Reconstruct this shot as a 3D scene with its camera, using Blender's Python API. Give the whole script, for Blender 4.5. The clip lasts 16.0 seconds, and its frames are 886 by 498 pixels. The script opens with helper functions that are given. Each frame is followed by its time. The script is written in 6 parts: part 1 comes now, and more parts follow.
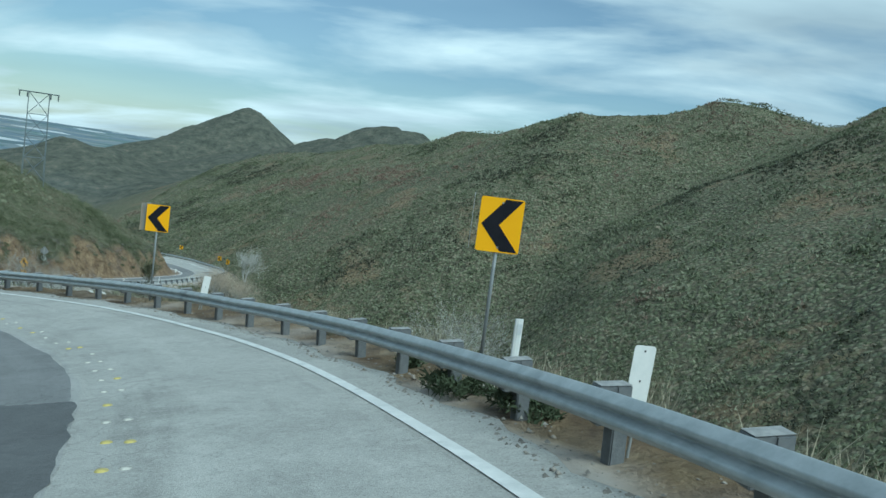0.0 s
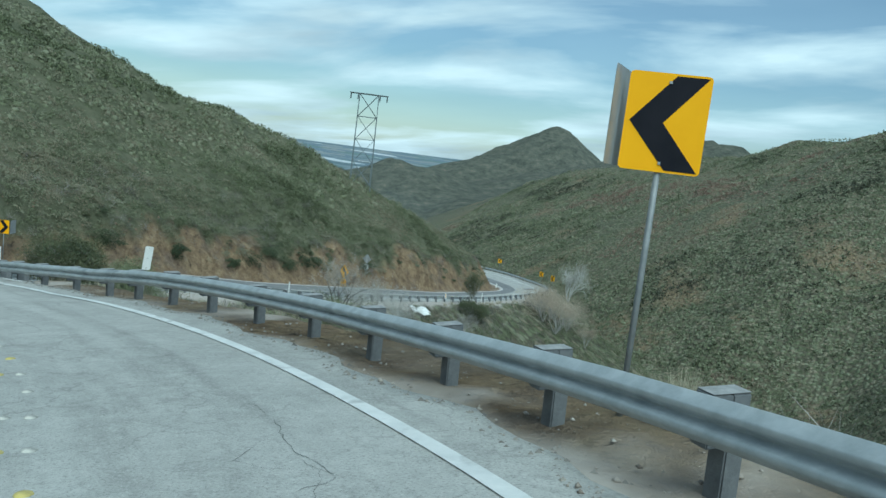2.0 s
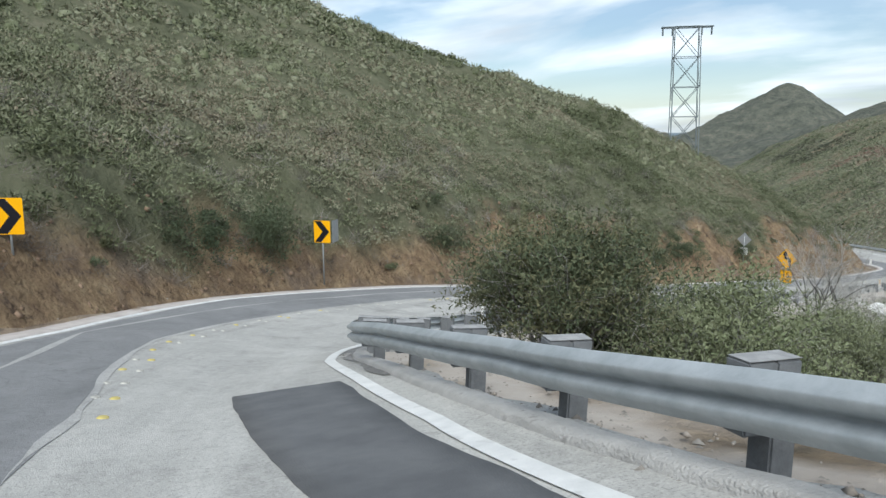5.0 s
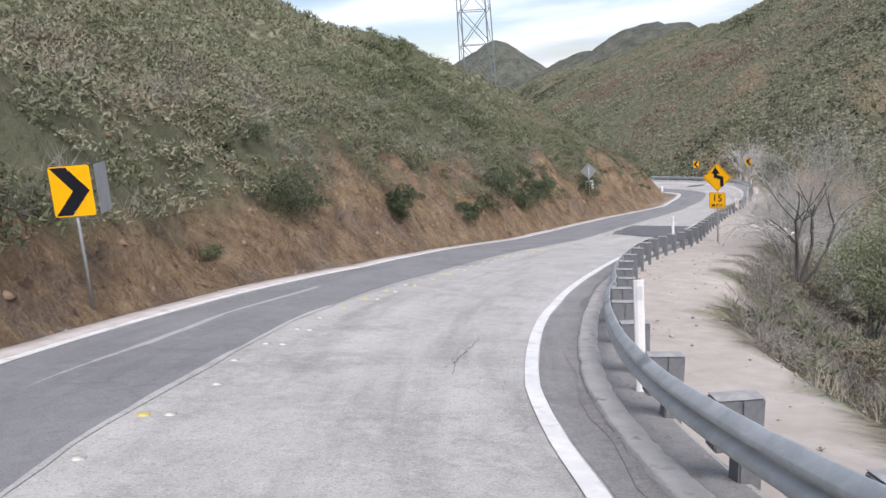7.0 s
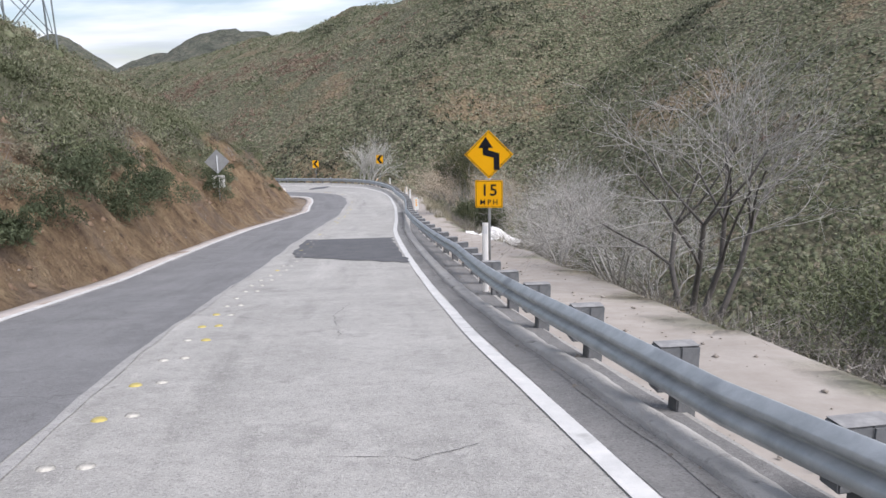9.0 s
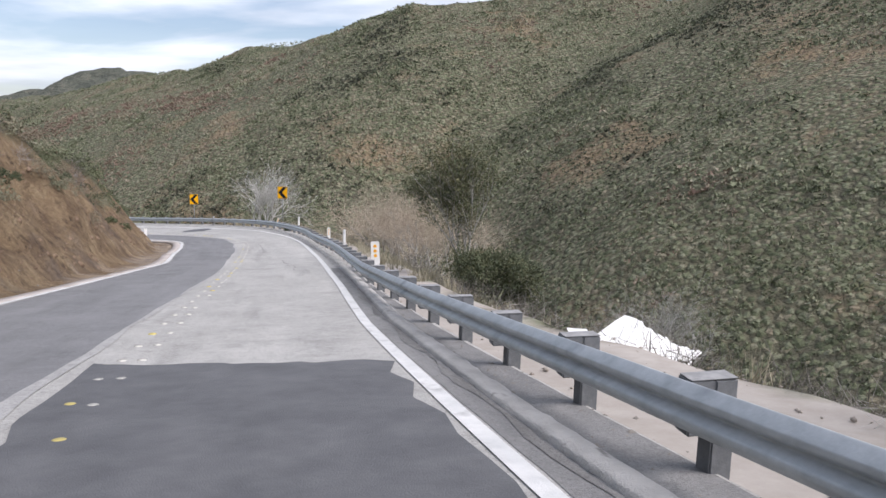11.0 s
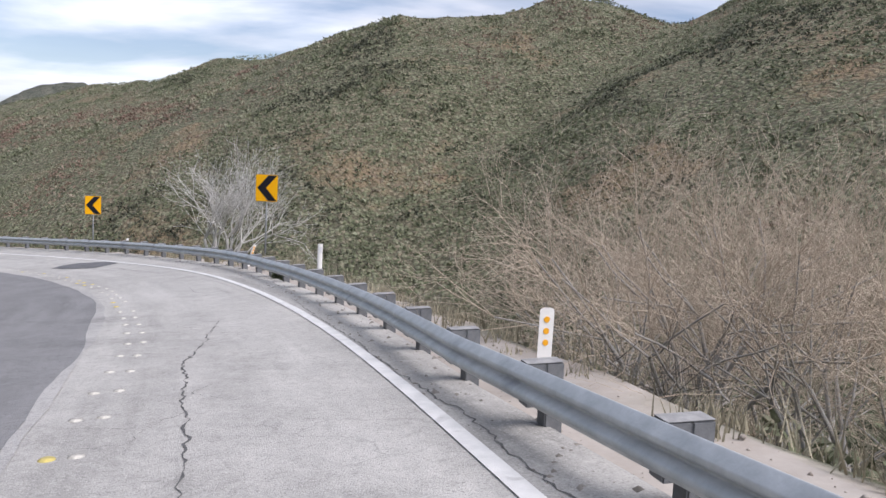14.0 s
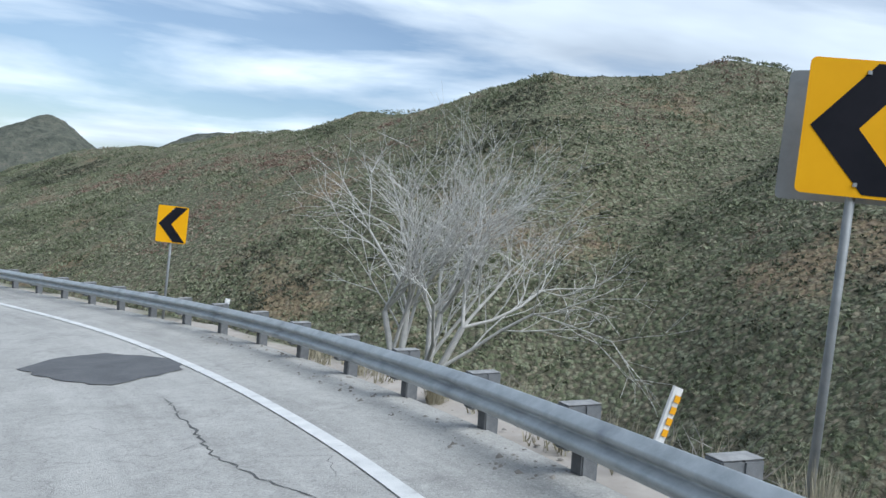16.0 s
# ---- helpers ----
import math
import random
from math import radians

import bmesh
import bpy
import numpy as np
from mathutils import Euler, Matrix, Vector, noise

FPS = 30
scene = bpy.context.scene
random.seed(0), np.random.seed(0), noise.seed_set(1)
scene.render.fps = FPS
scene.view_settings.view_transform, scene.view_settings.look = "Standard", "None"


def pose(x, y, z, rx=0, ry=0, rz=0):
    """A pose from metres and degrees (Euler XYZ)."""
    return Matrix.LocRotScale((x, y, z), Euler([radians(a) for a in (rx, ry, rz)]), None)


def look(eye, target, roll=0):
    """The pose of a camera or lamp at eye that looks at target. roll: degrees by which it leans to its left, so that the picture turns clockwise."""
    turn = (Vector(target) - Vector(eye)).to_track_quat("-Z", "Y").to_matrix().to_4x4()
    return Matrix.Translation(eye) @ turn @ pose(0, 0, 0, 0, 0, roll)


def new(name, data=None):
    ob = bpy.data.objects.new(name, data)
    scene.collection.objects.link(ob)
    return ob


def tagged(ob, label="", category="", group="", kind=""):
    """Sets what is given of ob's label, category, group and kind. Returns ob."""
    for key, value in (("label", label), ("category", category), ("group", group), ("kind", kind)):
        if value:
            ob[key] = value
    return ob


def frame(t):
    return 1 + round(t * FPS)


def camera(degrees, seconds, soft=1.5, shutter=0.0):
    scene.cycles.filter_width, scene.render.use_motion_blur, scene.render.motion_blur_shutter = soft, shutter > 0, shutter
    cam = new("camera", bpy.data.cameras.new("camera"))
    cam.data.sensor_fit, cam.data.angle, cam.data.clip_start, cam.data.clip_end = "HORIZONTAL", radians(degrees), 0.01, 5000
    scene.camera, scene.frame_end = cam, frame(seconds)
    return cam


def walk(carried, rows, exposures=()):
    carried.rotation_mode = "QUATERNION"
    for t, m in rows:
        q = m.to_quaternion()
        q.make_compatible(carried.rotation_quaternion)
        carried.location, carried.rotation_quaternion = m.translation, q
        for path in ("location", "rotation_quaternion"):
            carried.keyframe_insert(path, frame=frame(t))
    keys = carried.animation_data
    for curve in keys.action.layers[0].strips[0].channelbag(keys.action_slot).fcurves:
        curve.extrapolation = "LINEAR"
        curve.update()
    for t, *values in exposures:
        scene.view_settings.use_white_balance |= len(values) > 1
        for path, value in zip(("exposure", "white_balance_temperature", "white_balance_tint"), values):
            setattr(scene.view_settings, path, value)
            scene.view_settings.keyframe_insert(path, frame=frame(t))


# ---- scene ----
cam = camera(59.7, 16.0)
PATH = [
    (0, (22.917, -24.349, 7.639), (22.592, -22.385, 7.451), 7.70),
    (0.5, (20.847, -19.859, 6.863), (20.390, -17.924, 6.650), 8.27),
    (1, (18.352, -15.520, 6.040), (17.725, -13.636, 5.803), 8.54),
    (1.5, (15.296, -11.485, 5.281), (14.463, -9.684, 5.031), 7.71),
    (2, (11.728, -8.120, 4.503), (10.686, -6.431, 4.262), 6.98),
    (2.5, (7.874, -5.398, 3.857), (6.647, -3.834, 3.633), 5.38),
    (3, (3.745, -3.273, 3.225), (2.379, -1.829, 3.013), 4.10),
    (3.5, (-0.695, -1.597, 2.443), (-2.148, -0.240, 2.227), 2.86),
    (4, (-5.112, -0.047, 1.598), (-6.607, 1.259, 1.355), 1.55),
    (4.2, (-6.646, 0.421, 1.333), (-8.149, 1.715, 1.073), 1.05),
    (6.3, (-21.921, 6.197, -1.355), (-23.141, 7.739, -1.722), -3.79),
    (6.5, (-23.174, 7.180, -1.556), (-24.324, 8.771, -1.939), -3.80),
    (7, (-26.291, 10.158, -2.301), (-27.226, 11.880, -2.701), -4.42),
    (7.5, (-28.892, 13.499, -2.982), (-29.565, 15.335, -3.402), -4.56),
    (8, (-30.734, 16.777, -3.574), (-31.129, 18.689, -4.011), -3.80),
    (8.5, (-32.357, 20.915, -4.261), (-32.488, 22.861, -4.700), -2.62),
    (9, (-33.570, 25.857, -5.020), (-33.500, 27.809, -5.450), -1.23),
    (9.5, (-34.355, 31.182, -5.809), (-34.149, 33.129, -6.218), -0.34),
    (11.8, (-35.946, 54.143, -9.169), (-35.568, 56.092, -9.408), 1.57),
    (12, (-36.148, 56.260, -9.325), (-35.762, 58.209, -9.553), 1.67),
    (12.5, (-36.356, 61.627, -9.919), (-35.954, 63.575, -10.130), 1.87),
    (13, (-36.489, 67.505, -10.619), (-36.069, 69.449, -10.830), 2.23),
    (13.5, (-36.664, 73.375, -11.239), (-36.223, 75.313, -11.458), 2.84),
    (14, (-36.841, 78.805, -11.825), (-36.405, 80.745, -12.041), 3.06),
    (14.5, (-37.269, 84.635, -12.280), (-36.855, 86.582, -12.477), 3.77),
    (15, (-37.876, 90.015, -12.761), (-37.520, 91.976, -12.923), 4.28),
    (15.5, (-38.708, 95.131, -13.265), (-38.453, 97.111, -13.379), 5.55),
    (16, (-39.882, 100.224, -13.776), (-39.766, 102.219, -13.853), 6.72),
]
walk(cam, [(t, look(eye, target, roll)) for t, eye, target, roll in PATH],
     [(0.0, 0.0, 5260, -14), (3.0, 0.03, 5280, -13), (4.2, 0.22, 5750, -5), (6.3, 0.6, 6250, 18), (9.5, 0.5, 6250, 17), (11.8, 0.5, 6250, 18), (15.2, 0.5, 6250, 19), (16.0, 0.35, 5750, 7)])

# ---- world, sun ----
SUN_ELEVATION, SUN_TURN = 50, 128
world = bpy.data.worlds.new("sky")
scene.world = world
world.use_nodes = True


def build_sky():
    nt = world.node_tree
    n, l = nt.nodes, nt.links
    n.clear()
    out = n.new("ShaderNodeOutputWorld")
    back = n.new("ShaderNodeBackground")
    sky = n.new("ShaderNodeTexSky")
    sky.sky_type, sky.sun_disc = "NISHITA", False
    sky.sun_elevation, sky.sun_rotation = radians(SUN_ELEVATION), radians(SUN_TURN)
    sky.air_density, sky.dust_density, sky.ozone_density = 1.0, 0.6, 1.6
    tc = n.new("ShaderNodeTexCoord")
    sep = n.new("ShaderNodeSeparateXYZ")
    l.new(tc.outputs["Generated"], sep.inputs[0])
    # project the direction on a flat cloud layer
    zz = n.new("ShaderNodeMath"); zz.operation = "MAXIMUM"; zz.inputs[1].default_value = 0.0
    l.new(sep.outputs[2], zz.inputs[0])
    za = n.new("ShaderNodeMath"); za.operation = "ADD"; za.inputs[1].default_value = 0.16
    l.new(zz.outputs[0], za.inputs[0])
    dx = n.new("ShaderNodeMath"); dx.operation = "DIVIDE"
    dy = n.new("ShaderNodeMath"); dy.operation = "DIVIDE"
    l.new(sep.outputs[0], dx.inputs[0]); l.new(za.outputs[0], dx.inputs[1])
    l.new(sep.outputs[1], dy.inputs[0]); l.new(za.outputs[0], dy.inputs[1])
    com = n.new("ShaderNodeCombineXYZ")
    l.new(dx.outputs[0], com.inputs[0]); l.new(dy.outputs[0], com.inputs[1])
    mp = n.new("ShaderNodeMapping")
    mp.inputs["Scale"].default_value = (0.62, 1.12, 1)
    mp.inputs["Rotation"].default_value = (0, 0, radians(-14))
    mp.inputs["Location"].default_value = (0.4, 0.9, 0)
    l.new(com.outputs[0], mp.inputs[0])
    no = n.new("ShaderNodeTexNoise")
    no.inputs["Scale"].default_value, no.inputs["Detail"].default_value, no.inputs["Roughness"].default_value = 1.0, 7, 0.52
    no.inputs["Distortion"].default_value = 0.35
    l.new(mp.outputs[0], no.inputs["Vector"])
    ramp = n.new("ShaderNodeValToRGB")
    ramp.color_ramp.elements[0].position, ramp.color_ramp.elements[1].position = 0.43, 0.60
    l.new(no.outputs[0], ramp.inputs[0])
    # thick cloud is greyer
    no2 = n.new("ShaderNodeTexNoise")
    no2.inputs["Scale"].default_value, no2.inputs["Detail"].default_value = 0.9, 5
    l.new(mp.outputs[0], no2.inputs["Vector"])
    shade = n.new("ShaderNodeValToRGB")
    shade.color_ramp.elements[0].position, shade.color_ramp.elements[1].position = 0.42, 0.66
    shade.color_ramp.elements[0].color, shade.color_ramp.elements[1].color = (10.2, 10.7, 11.0, 1), (5.6, 6.1, 6.7, 1)
    l.new(no2.outputs[0], shade.inputs[0])
    mix = n.new("ShaderNodeMix"); mix.data_type = "RGBA"
    amt = n.new("ShaderNodeMath"); amt.operation = "MULTIPLY_ADD"
    amt.inputs[1].default_value, amt.inputs[2].default_value = 0.80, 0.14
    l.new(ramp.outputs[0], amt.inputs[0])
    l.new(amt.outputs[0], mix.inputs[0]); l.new(sky.outputs[0], mix.inputs[6]); l.new(shade.outputs[0], mix.inputs[7])
    l.new(mix.outputs[2], back.inputs[0])
    back.inputs[1].default_value = 0.085
    l.new(back.outputs[0], out.inputs[0])


build_sky()
sun_data = bpy.data.lights.new("sun", "SUN")
sun_data.energy, sun_data.angle, sun_data.color = 3.1, radians(44), (1.0, 0.95, 0.88)
sun = new("sun", sun_data)
sun.matrix_world = look((0, 0, 0), (-math.sin(radians(SUN_TURN)) * math.cos(radians(SUN_ELEVATION)), -math.cos(radians(SUN_TURN)) * math.cos(radians(SUN_ELEVATION)), -math.sin(radians(SUN_ELEVATION))))

# ---- materials ----


def nodes_of(mat):
    nt = mat.node_tree
    return nt.nodes, nt.links, nt.nodes["Principled BSDF"]


def material(name, low, high, scale=5.0, rough=0.8, metal=0.0, bump=0.2, bump_scale=40.0, spots=None, spot_scale=1.0, spot_at=0.6, coords="Object", stretch=(1, 1, 1)):
    """Two-scale noise between two colours, optional stains, fine bump."""
    mat = bpy.data.materials.new(name)
    mat.use_nodes = True
    n, l, b = nodes_of(mat)
    tc = n.new("ShaderNodeTexCoord")
    mp = n.new("ShaderNodeMapping"); mp.inputs["Scale"].default_value = stretch
    l.new(tc.outputs[coords], mp.inputs[0])
    no = n.new("ShaderNodeTexNoise")
    no.inputs["Scale"].default_value, no.inputs["Detail"].default_value, no.inputs["Roughness"].default_value = scale, 8, 0.65
    l.new(mp.outputs[0], no.inputs["Vector"])
    ramp = n.new("ShaderNodeValToRGB")
    ramp.color_ramp.elements[0].position, ramp.color_ramp.elements[1].position = 0.32, 0.68
    ramp.color_ramp.elements[0].color, ramp.color_ramp.elements[1].color = (*low, 1), (*high, 1)
    l.new(no.outputs[0], ramp.inputs[0])
    col = ramp.outputs[0]
    if spots:
        n2 = n.new("ShaderNodeTexNoise")
        n2.inputs["Scale"].default_value, n2.inputs["Detail"].default_value = spot_scale, 6
        l.new(mp.outputs[0], n2.inputs["Vector"])
        r2 = n.new("ShaderNodeValToRGB")
        r2.color_ramp.elements[0].position, r2.color_ramp.elements[1].position = spot_at, spot_at + 0.12
        l.new(n2.outputs[0], r2.inputs[0])
        mx = n.new("ShaderNodeMix"); mx.data_type = "RGBA"
        l.new(r2.outputs[0], mx.inputs[0]); l.new(col, mx.inputs[6])
        mx.inputs[7].default_value = (*spots, 1)
        col = mx.outputs[2]
    l.new(col, b.inputs["Base Color"])
    b.inputs["Roughness"].default_value, b.inputs["Metallic"].default_value = rough, metal
    if bump:
        n3 = n.new("ShaderNodeTexNoise")
        n3.inputs["Scale"].default_value, n3.inputs["Detail"].default_value = bump_scale, 6
        l.new(mp.outputs[0], n3.inputs["Vector"])
        bp = n.new("ShaderNodeBump")
        bp.inputs["Strength"].default_value, bp.inputs["Distance"].default_value = bump, 0.02
        l.new(n3.outputs[0], bp.inputs["Height"]); l.new(bp.outputs[0], b.inputs["Normal"])
    return mat


def asphalt(name, low, high, streak, speck, craze, seed):
    """Aggregate speckle, blotches, streaks along the wheel paths and fine crazing."""
    mat = material(name, low, high, 0.8, 0.9, 0, 0.6, 70, None)
    n, l, b = nodes_of(mat)
    col = b.inputs["Base Color"].links[0].from_socket
    tc = n.new("ShaderNodeTexCoord")

    def factor(vec, scale, detail, lo, hi, rough=0.6):
        no = n.new("ShaderNodeTexNoise")
        no.inputs["Scale"].default_value, no.inputs["Detail"].default_value, no.inputs["Roughness"].default_value = scale, detail, rough
        l.new(vec, no.inputs["Vector"])
        r = n.new("ShaderNodeMapRange"); r.inputs[1].default_value, r.inputs[2].default_value = lo, hi
        l.new(no.outputs[0], r.inputs[0])
        return r.outputs[0]

    def tint(f, c, amount):
        k = n.new("ShaderNodeMath"); k.operation = "MULTIPLY"; k.inputs[1].default_value = amount
        l.new(f, k.inputs[0])
        mx = n.new("ShaderNodeMix"); mx.data_type = "RGBA"
        l.new(k.outputs[0], mx.inputs[0]); l.new(col, mx.inputs[6]); mx.inputs[7].default_value = (*c, 1)
        return mx.outputs[2]

    a1, a2 = n.new("ShaderNodeAttribute"), n.new("ShaderNodeAttribute")
    a1.attribute_name, a2.attribute_name = "run", "lateral"
    com = n.new("ShaderNodeCombineXYZ"); com.inputs[2].default_value = seed
    m1 = n.new("ShaderNodeMath"); m1.operation = "MULTIPLY"; m1.inputs[1].default_value = 0.11
    l.new(a1.outputs["Fac"], m1.inputs[0]); l.new(m1.outputs[0], com.inputs[0]); l.new(a2.outputs["Fac"], com.inputs[1])
    dark = tuple(0.45 * v for v in low)
    pale = tuple(min(0.6, 1.35 * v) for v in high)
    col = tint(factor(com.outputs[0], 1.5, 7, 0.52, 0.72), dark, streak)
    com2 = n.new("ShaderNodeVectorMath"); com2.operation = "ADD"; com2.inputs[1].default_value = (9, 4, 3)
    l.new(com.outputs[0], com2.inputs[0])
    col = tint(factor(com2.outputs[0], 1.1, 6, 0.5, 0.75), pale, streak)
    col = tint(factor(tc.outputs["Object"], 0.5, 9, 0.56, 0.66, 0.72), dark, streak * 0.7)
    col = tint(factor(tc.outputs["Object"], 7, 6, 0.5, 0.66, 0.7), dark, streak * 0.5)
    col = tint(factor(tc.outputs["Object"], 5, 6, 0.52, 0.68, 0.7), pale, streak * 0.6)
    col = tint(factor(tc.outputs["Object"], 46, 3, 0.52, 0.66), dark, speck)
    col = tint(factor(tc.outputs["Object"], 38, 3, 0.54, 0.68), pale, speck * 0.8)
    if craze:
        wv = n.new("ShaderNodeTexNoise"); wv.inputs["Scale"].default_value, wv.inputs["Detail"].default_value = 1.6, 4
        l.new(tc.outputs["Object"], wv.inputs["Vector"])
        sc = n.new("ShaderNodeVectorMath"); sc.operation = "SCALE"; sc.inputs[3].default_value = 0.9
        l.new(wv.outputs["Color"], sc.inputs[0])
        ad = n.new("ShaderNodeVectorMath"); ad.operation = "ADD"
        l.new(tc.outputs["Object"], ad.inputs[0]); l.new(sc.outputs[0], ad.inputs[1])
        vo = n.new("ShaderNodeTexVoronoi"); vo.feature = "DISTANCE_TO_EDGE"; vo.inputs["Scale"].default_value = 0.8
        l.new(ad.outputs[0], vo.inputs["Vector"])
        r = n.new("ShaderNodeMapRange"); r.inputs[1].default_value, r.inputs[2].default_value = 0.014, 0.004
        l.new(vo.outputs["Distance"], r.inputs[0])
        mu = n.new("ShaderNodeMath"); mu.operation = "MULTIPLY"
        l.new(r.outputs[0], mu.inputs[0]); l.new(factor(tc.outputs["Object"], 0.28, 4, 0.48, 0.6), mu.inputs[1])
        col = tint(mu.outputs[0], tuple(0.3 * v for v in low), craze)
    l.new(col, b.inputs["Base Color"])
    return mat


M_ROAD = asphalt("old_asphalt", (0.325, 0.321, 0.302), (0.43, 0.424, 0.4), 0.5, 0.5, 0.28, 1.0)
M_NEW = asphalt("new_asphalt", (0.17, 0.172, 0.175), (0.22, 0.222, 0.224), 0.4, 0.4, 0.3, 5.0)
M_GUTTER = asphalt("gutter_asphalt", (0.17, 0.17, 0.168), (0.25, 0.247, 0.24), 0.5, 0.45, 0.0, 8.0)
M_SEAL = asphalt("pale_seam", (0.31, 0.31, 0.30), (0.4, 0.395, 0.38), 0.6, 0.5, 0.0, 3.0)
M_KERB = material("rough_kerb_asphalt", (0.33, 0.325, 0.31), (0.47, 0.46, 0.44), 2.5, 0.95, 0, 0.9, 45, (0.17, 0.165, 0.155), 5.0, 0.62)
M_GRIT = material("grey_grit", (0.1, 0.092, 0.082), (0.3, 0.28, 0.25), 3.0, 0.95, 0, 0.4, 30)
M_PATCH = material("asphalt_patch", (0.085, 0.088, 0.093), (0.13, 0.133, 0.137), 2.0, 0.85, 0, 0.5, 70)
M_WHITE = material("white_road_paint", (0.52, 0.53, 0.52), (0.7, 0.7, 0.68), 3.0, 0.7, 0, 0.3, 60, (0.4, 0.4, 0.39), 3.2, 0.6)
M_DUSTY = material("dusty_concrete", (0.38, 0.34, 0.31), (0.52, 0.48, 0.45), 2.2, 0.95, 0, 0.4, 50, (0.26, 0.2, 0.15), 0.9, 0.58)
M_STEEL = material("galvanised_steel", (0.36, 0.39, 0.4), (0.52, 0.55, 0.56), 4.0, 0.5, 0.45, 0.15, 30, (0.26, 0.28, 0.30), 1.4, 0.6)
M_POST = material("weathered_post", (0.12, 0.129, 0.138), (0.2, 0.21, 0.218), 6.0, 0.8, 0.1, 0.3, 30)
M_CAP = material("dusty_cap", (0.2, 0.203, 0.204), (0.34, 0.34, 0.335), 8.0, 0.8, 0, 0.2, 30)
M_YELLOW = material("sign_yellow", (0.88, 0.43, 0.002), (0.93, 0.47, 0.003), 3.0, 0.55, 0, 0.0)
M_YELLOW.node_tree.nodes["Principled BSDF"].inputs["Specular IOR Level"].default_value = 0.15
M_BLACK = material("sign_black", (0.012, 0.013, 0.018), (0.02, 0.02, 0.026), 3.0, 0.5, 0, 0.0)
M_BLACK.node_tree.nodes["Principled BSDF"].inputs["Specular IOR Level"].default_value = 0.1
M_POLE = material("dull_steel_pole", (0.2, 0.215, 0.22), (0.3, 0.315, 0.32), 5.0, 0.6, 0.3, 0.1, 30)
M_ALU = material("sign_back_aluminium", (0.34, 0.36, 0.37), (0.44, 0.46, 0.47), 4.0, 0.5, 0.5, 0.1, 20)
M_PLASTIC = material("white_plastic", (0.68, 0.69, 0.68), (0.80, 0.80, 0.78), 5.0, 0.5, 0, 0.05, 30, (0.5, 0.48, 0.44), 4.0, 0.66)
M_AMBER = material("amber_reflector", (0.8, 0.36, 0.01), (0.85, 0.42, 0.02), 5.0, 0.3, 0, 0.0)
M_WORNPATCH = asphalt("worn_dark_asphalt", (0.095, 0.098, 0.102), (0.135, 0.138, 0.142), 0.4, 0.4, 0.0, 6.0)
M_DOT = material("marker_yellow", (0.3, 0.255, 0.1), (0.6, 0.5, 0.15), 9.0, 0.5, 0, 0.1, 60)

# ---- the road's line: x, y, height, cross-fall in degrees (right side up) ----
ROAD = [
    (37.22, -63.49, 12.37, 6.0),
    (33.22, -52.50, 10.54, 6.0),
    (29.22, -41.50, 8.73, 6.0),
    (25.32, -30.47, 6.93, 5.9),
    (20.76, -19.71, 5.09, 6.6),
    (14.00, -10.21, 3.28, 5.8),
    (4.45, -3.56, 1.63, 2.9),
    (-6.62, 0.20, 0.02, -0.1),
    (-17.72, 3.86, -2.05, -3.9),
    (-26.88, 10.97, -4.21, -5.8),
    (-32.49, 21.16, -6.04, -3.9),
    (-34.70, 32.64, -7.73, -1.5),
    (-35.47, 44.31, -9.59, -0.4),
    (-36.16, 55.99, -11.04, 0.3),
    (-36.52, 67.69, -12.35, 0.9),
    (-36.90, 79.38, -13.56, 1.8),
    (-37.99, 91.03, -14.60, 3.0),
    (-40.38, 102.47, -15.69, 4.3),
    (-45.41, 112.95, -16.84, 4.9),
    (-52.95, 121.88, -17.83, 5.0),
    (-61.85, 129.46, -18.58, 5.0),
    (-71.97, 135.30, -19.34, 4.2),
    (-83.09, 138.83, -20.08, 2.7),
    (-94.67, 140.45, -20.89, 1.3),
    (-106.36, 140.92, -21.78, 0.0),
]

KNOTS = np.array(ROAD)


def hermite(u, p, uu):
    m = np.gradient(p, u, axis=0)
    i = np.clip(np.searchsorted(u, uu, side="right") - 1, 0, len(u) - 2)
    h = (u[i + 1] - u[i])[:, None]
    s = ((uu - u[i])[:, None]) / h
    return (2 * s**3 - 3 * s * s + 1) * p[i] + (s**3 - 2 * s * s + s) * h * m[i] + (3 * s * s - 2 * s**3) * p[i + 1] + (s**3 - s * s) * h * m[i + 1]


CHORD = np.r_[0, np.cumsum(np.hypot(*np.diff(KNOTS[:, :2], axis=0).T))]
LINE = hermite(CHORD, KNOTS, np.arange(0, CHORD[-1], 0.5))
RUN = np.r_[0, np.cumsum(np.hypot(*np.diff(LINE[:, :2], axis=0).T))]
AHEAD = np.gradient(LINE[:, :2], axis=0)
AHEAD /= np.linalg.norm(AHEAD, axis=1)[:, None]
RIGHT = np.c_[AHEAD[:, 1], -AHEAD[:, 0]]
FALL = np.tan(np.radians(LINE[:, 3]))


def along(s):
    """Place, right-hand direction and cross-fall at the runs s."""
    s = np.asarray(s, float)
    p = np.c_[[np.interp(s, RUN, LINE[:, k]) for k in range(3)]].T
    r = np.c_[[np.interp(s, RUN, RIGHT[:, k]) for k in range(2)]].T
    r /= np.linalg.norm(r, axis=1)[:, None]
    return p, r, np.interp(s, RUN, FALL)


def lift(s, d):
    """The inner edge of the hairpin stands higher than the cross-fall gives."""
    return np.interp(s, (82, 88, 92, 98, 101, 106, 110), (0, 0.26, 0.36, 0.52, 0.48, 0.17, 0)) * np.clip(np.asarray(d) / 2.8, 0, 1.1)


